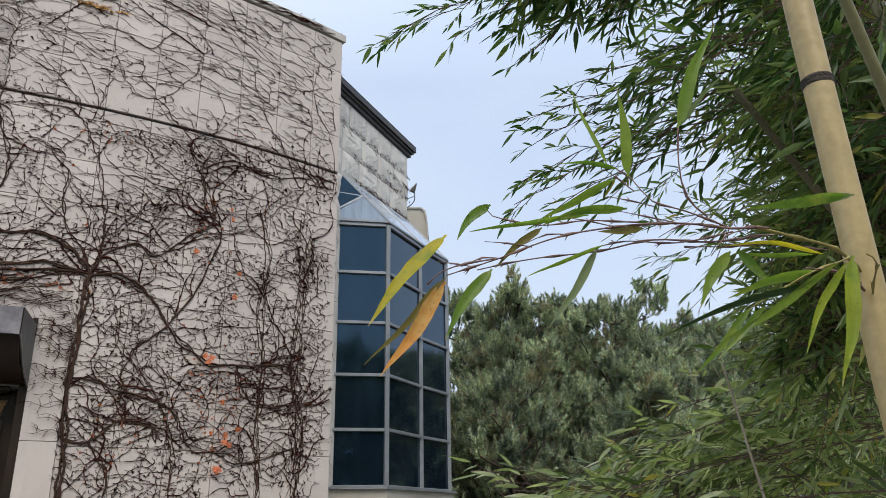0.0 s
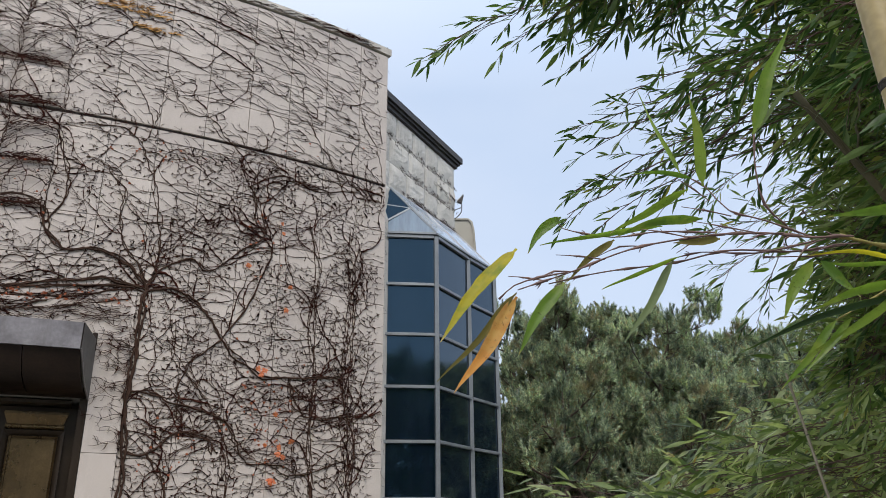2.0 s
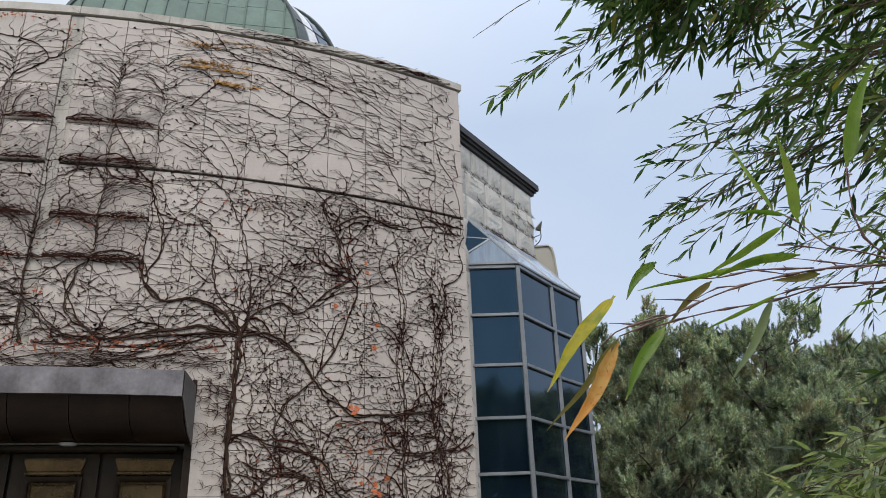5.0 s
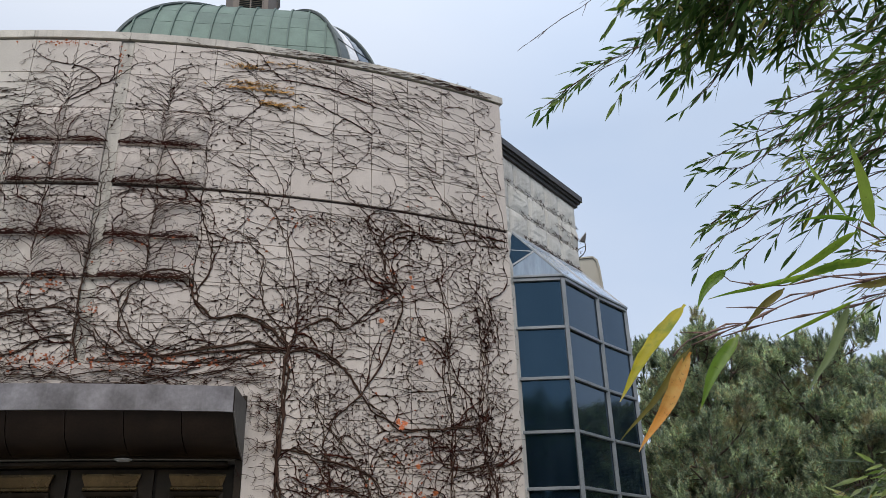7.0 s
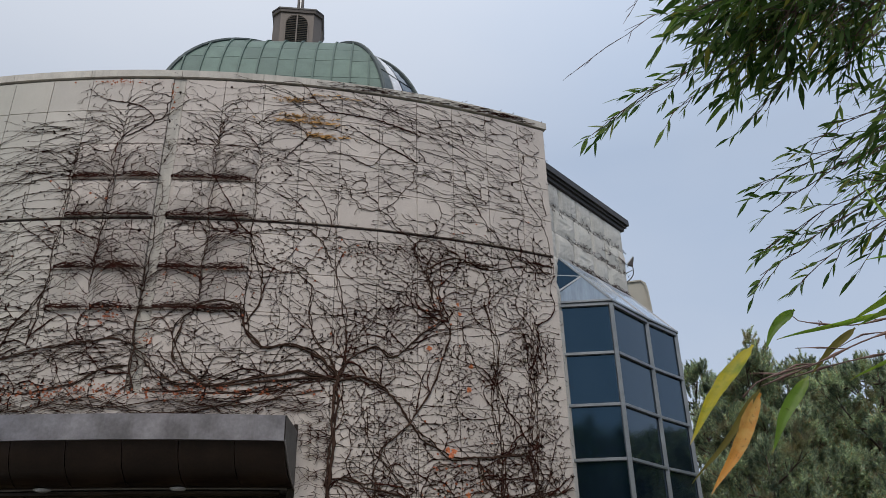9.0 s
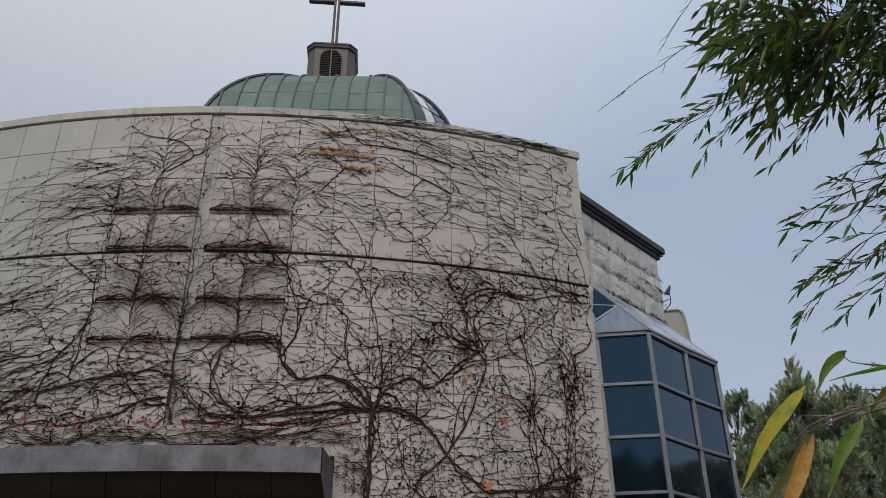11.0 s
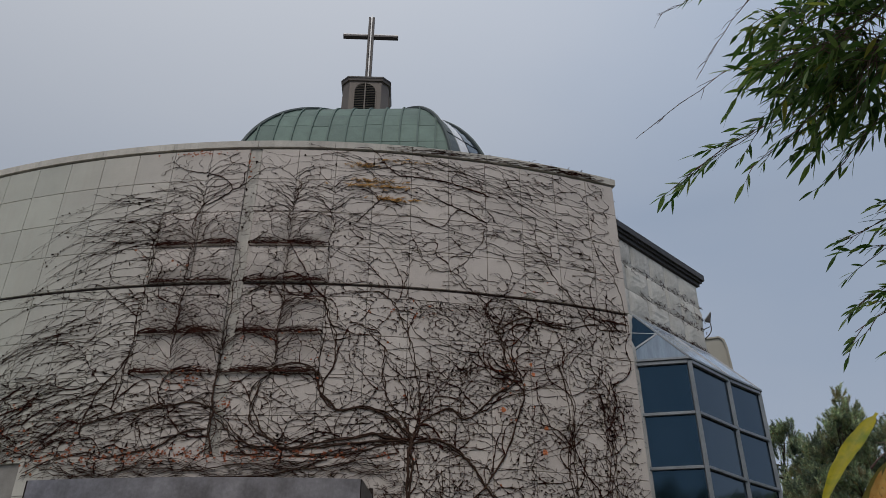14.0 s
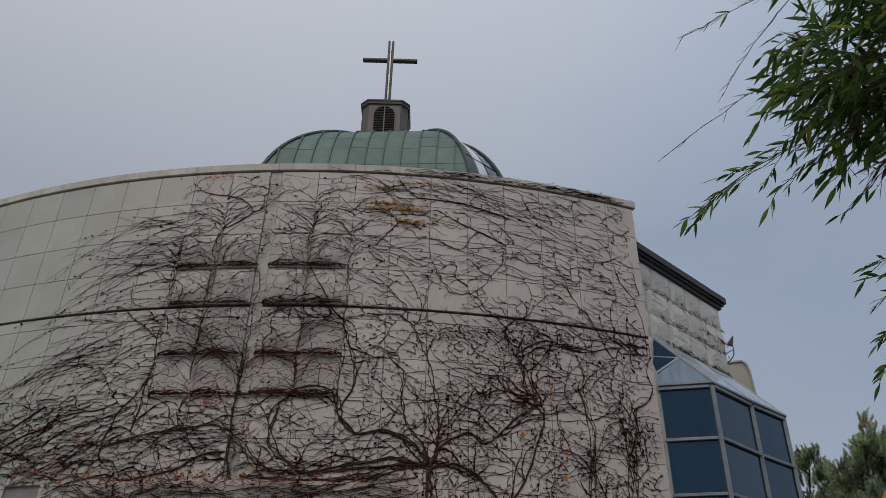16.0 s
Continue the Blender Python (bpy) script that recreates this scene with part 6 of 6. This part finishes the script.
rb = random.Random(3)
fringe = [((0.80, 2.85, 4.02), (-0.27, 2.80, 3.52), 17, 0.22, 0.0, 0.10),
          ((0.70, 2.90, 3.95), (-0.15, 2.95, 3.70), 13, 0.20, 0.0, 0.06),
          ((0.60, 2.75, 3.82), (0.05, 2.75, 3.50), 9, 0.18, 0.0, 0.05),
          ((0.90, 2.70, 3.85), (0.34, 2.75, 3.40), 12, 0.22, 0.0, 0.05),
          ((0.90, 2.90, 4.48), (-0.36, 2.90, 3.92), 22, 0.11, 1.0, 0.10),
          ((0.55, 2.90, 4.85), (-0.06, 2.90, 4.18), 14, 0.10, 1.0, 0.12),
          ((0.70, 2.90, 4.80), (-0.20, 2.90, 4.62), 14, 0.12, 0.85, 0.05)]
far_fringe = [((1.15, 2.80, 3.34), (0.31, 2.80, 3.13), 15, 0.24, 0.0, 0.07),
          ((1.15, 2.70, 3.28), (0.37, 2.72, 3.00), 15, 0.22, 0.0, 0.08),
          ((1.20, 2.90, 3.22), (0.31, 2.88, 2.90), 16, 0.24, 0.0, 0.10),
          ((1.20, 2.80, 3.15), (0.27, 2.80, 2.76), 16, 0.22, 0.0, 0.11),
          ((1.25, 2.85, 3.08), (0.40, 2.82, 2.74), 15, 0.20, 0.0, 0.12),
          ((1.25, 2.70, 3.45), (0.52, 2.66, 3.20), 13, 0.22, 0.0, 0.06)]
bamboo_plant((1.75, 2.7, 0.0), (1.35, 2.9, 6.2), 0.022, cloud(rb, 66, (0.46, 2.2, 4.12), (1.3, 2.95, 5.1), 0.36, 0.2) + cloud(rb, 10, (0.75, 2.4, 3.8), (1.2, 3.0, 4.1), 0.3, 0.2) + cloud(rb, 24, (0.44, 2.5, 3.74), (0.78, 2.95, 4.1), 0.28, 0.4) + cloud(rb, 85, (1.3, 2.3, 3.6), (2.1, 3.4, 5.0), 0.45, 0.3), 21, leaf=0.102, wide=1.15, wild=0.8, tumble=1.0, fall=1.5)
bamboo_plant((2.05, 2.95, 0.0), (1.55, 3.0, 5.6), 0.018, fringe + cloud(rb, 16, (0.62, 2.6, 3.62), (0.95, 3.0, 4.5), 0.3, 0.3, 7, 0.22), 31, leaf=0.080, wide=1.1, wild=0.5, tumble=1.0, fall=1.1)
bamboo_plant((2.2, 3.1, 0.0), (1.75, 3.1, 5.2), 0.016, far_fringe, 32, leaf=0.064, wide=1.1, wild=0.6, tumble=1.2, fall=0.9)
bamboo_plant((2.3, 3.3, 0.0), (1.7, 3.5, 6.6), 0.022, cloud(rb, 75, (1.5, 2.9, 3.1), (2.9, 4.6, 5.6), 0.7, 0.35), 22)
bamboo_plant((1.55, 1.95, 0.0), (1.35, 2.1, 5.6), 0.020, cloud(rb, 36, (1.1, 1.7, 2.9), (2.0, 2.8, 4.4), 0.5, 0.35), 23)
bamboo_plant((1.80, 2.06, 0.0), (0.50, 1.0, 3.0), 0.0195, cloud(rb, 5, (1.0, 1.7, 2.9), (1.4, 2.0, 3.4), 0.4, 0.4) + cloud(rb, 14, (1.36, 2.75, 2.2), (1.6, 3.1, 2.6), 0.2, 0.4, 8, 0.16), 24, bend=0.0, label="leaning green bamboo culm behind the stouter one")
bamboo_plant((2.6, 2.6, 0.0), (2.2, 2.8, 6.0), 0.020, cloud(rb, 110, (1.38, 2.3, 2.42), (2.2, 3.8, 3.15), 0.4, 0.2, 11, 0.28, shear=0.42), 25, FOLIAGE_MID, leaf=0.085, tumble=1.4, fall=0.6)
bamboo_plant((2.1, 2.2, 0.0), (1.9, 2.3, 5.5), 0.02, cloud(rb, 150, (1.3, 1.8, 2.6), (2.3, 2.8, 4.4), 0.4, 0.3, 9, 0.28, shear=0.2), 27, FOLIAGE, leaf=0.105, tumble=1.2, fall=0.6)
bamboo_plant((2.5, 3.0, 0.0), (2.1, 3.2, 6.0), 0.020, cloud(rb, 110, (1.42, 2.4, 2.42), (2.4, 3.8, 3.3), 0.4, 0.2, 9, 0.3, shear=0.42) + cloud(rb, 55, (1.25, 2.6, 2.1), (1.8, 3.4, 2.65), 0.25, 0.1, 9, 0.26, shear=0.4), 26, FOLIAGE_MID, leaf=0.085, wild=0.9, tumble=1.4, fall=0.6)
for i, (fx, fy) in enumerate(((3.5, 4.7), (4.2, 5.4), (4.5, 6.3), (5.2, 6.9))):
    k = fy / 4.7
    sp = cloud(rb, 105, (fx - 0.9 * k, fy - 0.9, 1.2), (fx + 0.9, fy + 0.9, 5.2 * k), 0.6 * k, 0.3, 9, 0.36 * k)
    bamboo_plant((fx, fy, 0.0), (fx - 0.3, fy, 6.5), 0.02, sp, 60 + i, FOLIAGE_MID, 0.10, 0.5, wide=1.3, wild=0.9, tumble=1.4, fall=0.6, label="tall dense green bamboo standing behind")
lower = [((2.4, 4.2, 2.45), (0.80, 4.1, 1.98), 15, 0.36, 0.0, 0.12), ((2.2, 3.9, 2.2), (0.55, 3.9, 1.82), 14, 0.34, 0.0, 0.1), ((2.0, 3.6, 1.95), (0.30, 3.6, 1.60), 13, 0.32, 0.0, 0.1),
         ((2.6, 4.5, 2.75), (1.15, 4.4, 2.18), 15, 0.36, 0.0, 0.12), ((1.8, 3.3, 1.7), (0.08, 3.4, 1.50), 11, 0.28, 0.0, 0.08)]
for tip in ((0.10, 4.0, 1.86), (0.20, 3.9, 1.79), (0.32, 4.15, 1.76), (0.26, 3.8, 1.68), (0.45, 4.0, 1.80)):
    lower.append((Vector((1.2, 4.0, 1.62)), tip, 8, 0.2, 0.15, 0.06))
for k in range(26):
    tx = 0.55 + 0.05 * k
    tip = Vector((tx, rb.uniform(3.7, 4.4), 1.80 + (tx - 0.55) * 0.36 - rb.uniform(0.0, 0.3)))
    lower.append((tip + Vector((rb.uniform(0.8, 1.2), rb.uniform(-0.2, 0.3), rb.uniform(0.12, 0.3))), tip, 14, 0.3, 0.0, 0.08))
for i, (fx, fy) in enumerate(((2.0, 4.0), (2.5, 4.6), (2.3, 3.5), (2.9, 4.1), (2.4, 5.3))):
    sp = lower[i::5] + cloud(rb, 17, (fx - 0.55, fy - 0.6, 1.0), (fx + 0.6, fy + 0.6, 2.1), 0.75, 0.06, 10, 0.28)
    bamboo_plant((fx, fy, 0.0), (fx - 0.3, fy, 2.6), 0.010, sp, 40 + i, FOLIAGE_LOW, 0.128, 0.3, wild=0.8, wide=1.0, tumble=1.4, fall=0.9, label="low leafy bamboo with grey-green drooping leaves")
# an olive culm leaning among the leaves, with a forked twig at its top
lean = thing("bamboo", (2.557, 2.2, 0.0), "olive-brown bamboo culm leaning among the leaves", "bamboo", "bamboo beside the path")
culm_parts(lean, (2.557, 2.2, 0.0), (0.935, 2.2, 2.90), 0.0215, 0.0105, 0.30, CULMDARK, 0.0, nested=False)
for ctrl, r0 in (([(1.085, 2.19, 2.62), (1.035, 2.18, 2.69), (0.99, 2.175, 2.77), (0.95, 2.18, 2.83), (0.89, 2.18, 2.87)], 0.0055),
                 ([(1.07, 2.19, 2.65), (1.082, 2.18, 2.71), (1.085, 2.175, 2.77), (1.10, 2.17, 2.81), (1.105, 2.17, 2.88)], 0.0042)):
    V, F = [], []
    p = [q + rand_dir(rb) * 0.002 for q in spline(ctrl, 0.02)]
    tube(V, F, p, [r0 * (1 - 0.6 * k / len(p)) + (0.0014 if k % 4 == 1 else 0) for k in range(len(p))], 6)
    place("twig", mesh_of("twig", V, F, CULMDARK, True), lean, None, "thin dark forked twig")
# a dry cane leaning out of the low leaves
cane = thing("bamboo_cane", (1.40, 2.92, 0.0), "thin pale dry bamboo cane leaning among low leaves", "bamboo", "bamboo beside the path")
culm_parts(cane, (1.40, 2.92, 0.0), (1.02, 2.90, 2.155), 0.0085, 0.0045, 0.24, CANE, 0.0, nested=False)


# ---------------------------------------------------------------- pines
def pine(seed, height, spread):
    """A spreading pine: trunk, limbs in loose tiers, and bottle-brush shoots that turn upwards at their ends."""
    r = random.Random(seed)
    t = thing("pine_tree", (0, 0, 0), "broad grey-green pine with open tufted branches", "tree", "pines behind the building")
    V, F = [], []
    trunk = [Vector((noise.noise(Vector((i * 0.4, seed, 0))) * 0.3, noise.noise(Vector((i * 0.4, seed, 5))) * 0.3, height * 0.97 * i / 14)) for i in range(15)]
    tube(V, F, trunk, [0.17 * (1 - 0.93 * i / 14) for i in range(15)], 9)
    shoots = []
    for k in range(30):
        h = 0.16 + 0.82 * (k / 30) ** 0.9
        at = trunk[min(int(h * 14), 13)].lerp(trunk[min(int(h * 14) + 1, 14)], h * 14 % 1)
        a = k * 2.4 + r.uniform(-0.6, 0.6)
        ln = spread * (1.06 - h) ** 0.55 * r.uniform(0.55, 1.2)
        d = Vector((math.cos(a), math.sin(a), r.uniform(0.05, 0.4))).normalized()
        pts = [at]
        for j in range(7):
            d = (d + rand_dir(r) * 0.15 + Vector((0, 0, 0.07))).normalized()
            pts.append(pts[-1] + d * ln / 7)
        tube(V, F, pts, [0.045 * (1 - h * 0.6) * (1 - 0.85 * j / 7) + 0.004 for j in range(8)], 5)
        for j in range(3, 8):
            for _ in range(2 if j < 7 else 5):
                dd = (d * 0.7 + rand_dir(r) * 0.8 + Vector((0, 0, 0.25))).normalized()
                q = pts[j] + dd * r.uniform(0.25, 0.65) * min(1.0, ln)
                tube(V, F, [pts[j], pts[j].lerp(q, 0.5) + Vector((0, 0, -0.02)), q], [0.010, 0.007, 0.004], 3)
                for _ in range(8):
                    w = (dd * 0.4 + rand_dir(r) * 0.7 + Vector((0, 0, 0.9))).normalized()
                    shoots.append((q + rand_dir(r) * 0.08, w, r.uniform(0.14, 0.34)))
    for _ in range(16):
        a = r.random() * 6.3
        shoots.append((trunk[-1] + Vector((math.cos(a), math.sin(a), 0)) * 0.12 - Vector((0, 0, r.random() * 0.5)), Vector((math.cos(a) * 0.25, math.sin(a) * 0.25, 1)).normalized(), r.uniform(0.3, 0.5)))
    place("trunk", mesh_of("trunk", V, F, BARK, True), t, None, "brown trunk and limbs")
    V, F = [], []
    for q, w, ln in shoots:
        u = w.cross(rand_dir(r)).normalized()
        v = w.cross(u)
        bend = rand_dir(r) * 0.05 + Vector((0, 0, 0.05))
        m = int(30 + ln * 110)
        for k in range(m):
            f = 0.18 + 0.82 * k / m
            c = q + w * ln * f + bend * f * f
            a = k * 2.4
            d = (w * (0.35 + 0.6 * f) + (u * math.cos(a) + v * math.sin(a)) * (1.05 - 0.35 * f)).normalized()
            s = d.cross(rand_dir(r)).normalized() * 0.0085
            nl = r.uniform(0.05, 0.085)
            i = len(V)
            V += [c - s, c + s, c + d * nl]
            F.append((i, i + 1, i + 2))
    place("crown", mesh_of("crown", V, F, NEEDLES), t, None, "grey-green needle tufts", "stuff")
    return t


p1, p2 = pine(1, 7.2, 2.3), pine(2, 7.6, 2.5)
p1.matrix_basis = pose(1.5, 17.5, -0.55, 0, 0, 30)
p2.matrix_basis = pose(3.7, 17.2, -1.25, 0, 0, 100)
# in front of and behind the first two
for src, x, y, z, rz in ((p1, 2.9, 19.5, -0.45, 200), (p2, 0.3, 20.5, -0.3, 250), (p1, 6.3, 16.8, -1.5, 300), (p2, 8.4, 15.6, -1.2, 20), (p1, 5.4, 20.5, -0.8, 80), (p2, 10.5, 12.5, -0.9, 140), (p1, 7.2, 12.5, -2.4, 10),
                         (p1, 3.5, 14.0, -3.0, 160), (p2, 1.2, 15.0, -3.2, 60), (p2, 12.0, 6.0, 0.0, 210)):
    copy_thing(src, pose(x, y, z, 0, 0, rz))
for src, x, y, z, rz in ((p2, 1.9, 23.0, -0.6, 45), (p1, 4.3, 23.5, -0.9, 120), (p2, 6.6, 22.5, -1.4, 170), (p1, 8.8, 19.5, -1.6, 290), (p2, 10.8, 17.0, -1.2, 330), (p1, 2.4, 16.4, -3.0, 250), (p2, 5.0, 15.6, -3.2, 30), (p1, 0.2, 17.5, -3.0, 100)):
    copy_thing(src, pose(x, y, z, 0, 0, rz))
# taller unseen ones across the forecourt, added for the panes to reflect
for src, x, y, rz in ((p1, 13.0, 0.0, 40), (p2, 8.0, -7.0, 90), (p1, 2.6, -8.5, 130), (p2, -3.0, -9.5, 310), (p1, -9.0, -9.0, 220), (p1, 5.5, -10.0, 15), (p2, -0.4, -11.0, 75), (p2, -6.2, -11.5, 190), (p1, 10.5, -3.5, 260)):
    copy_thing(src, pose(x, y, 0.0, 0, 0, rz)).scale = (1.4, 1.4, 1.15)

# the stones of the walls last
lay_tiles()
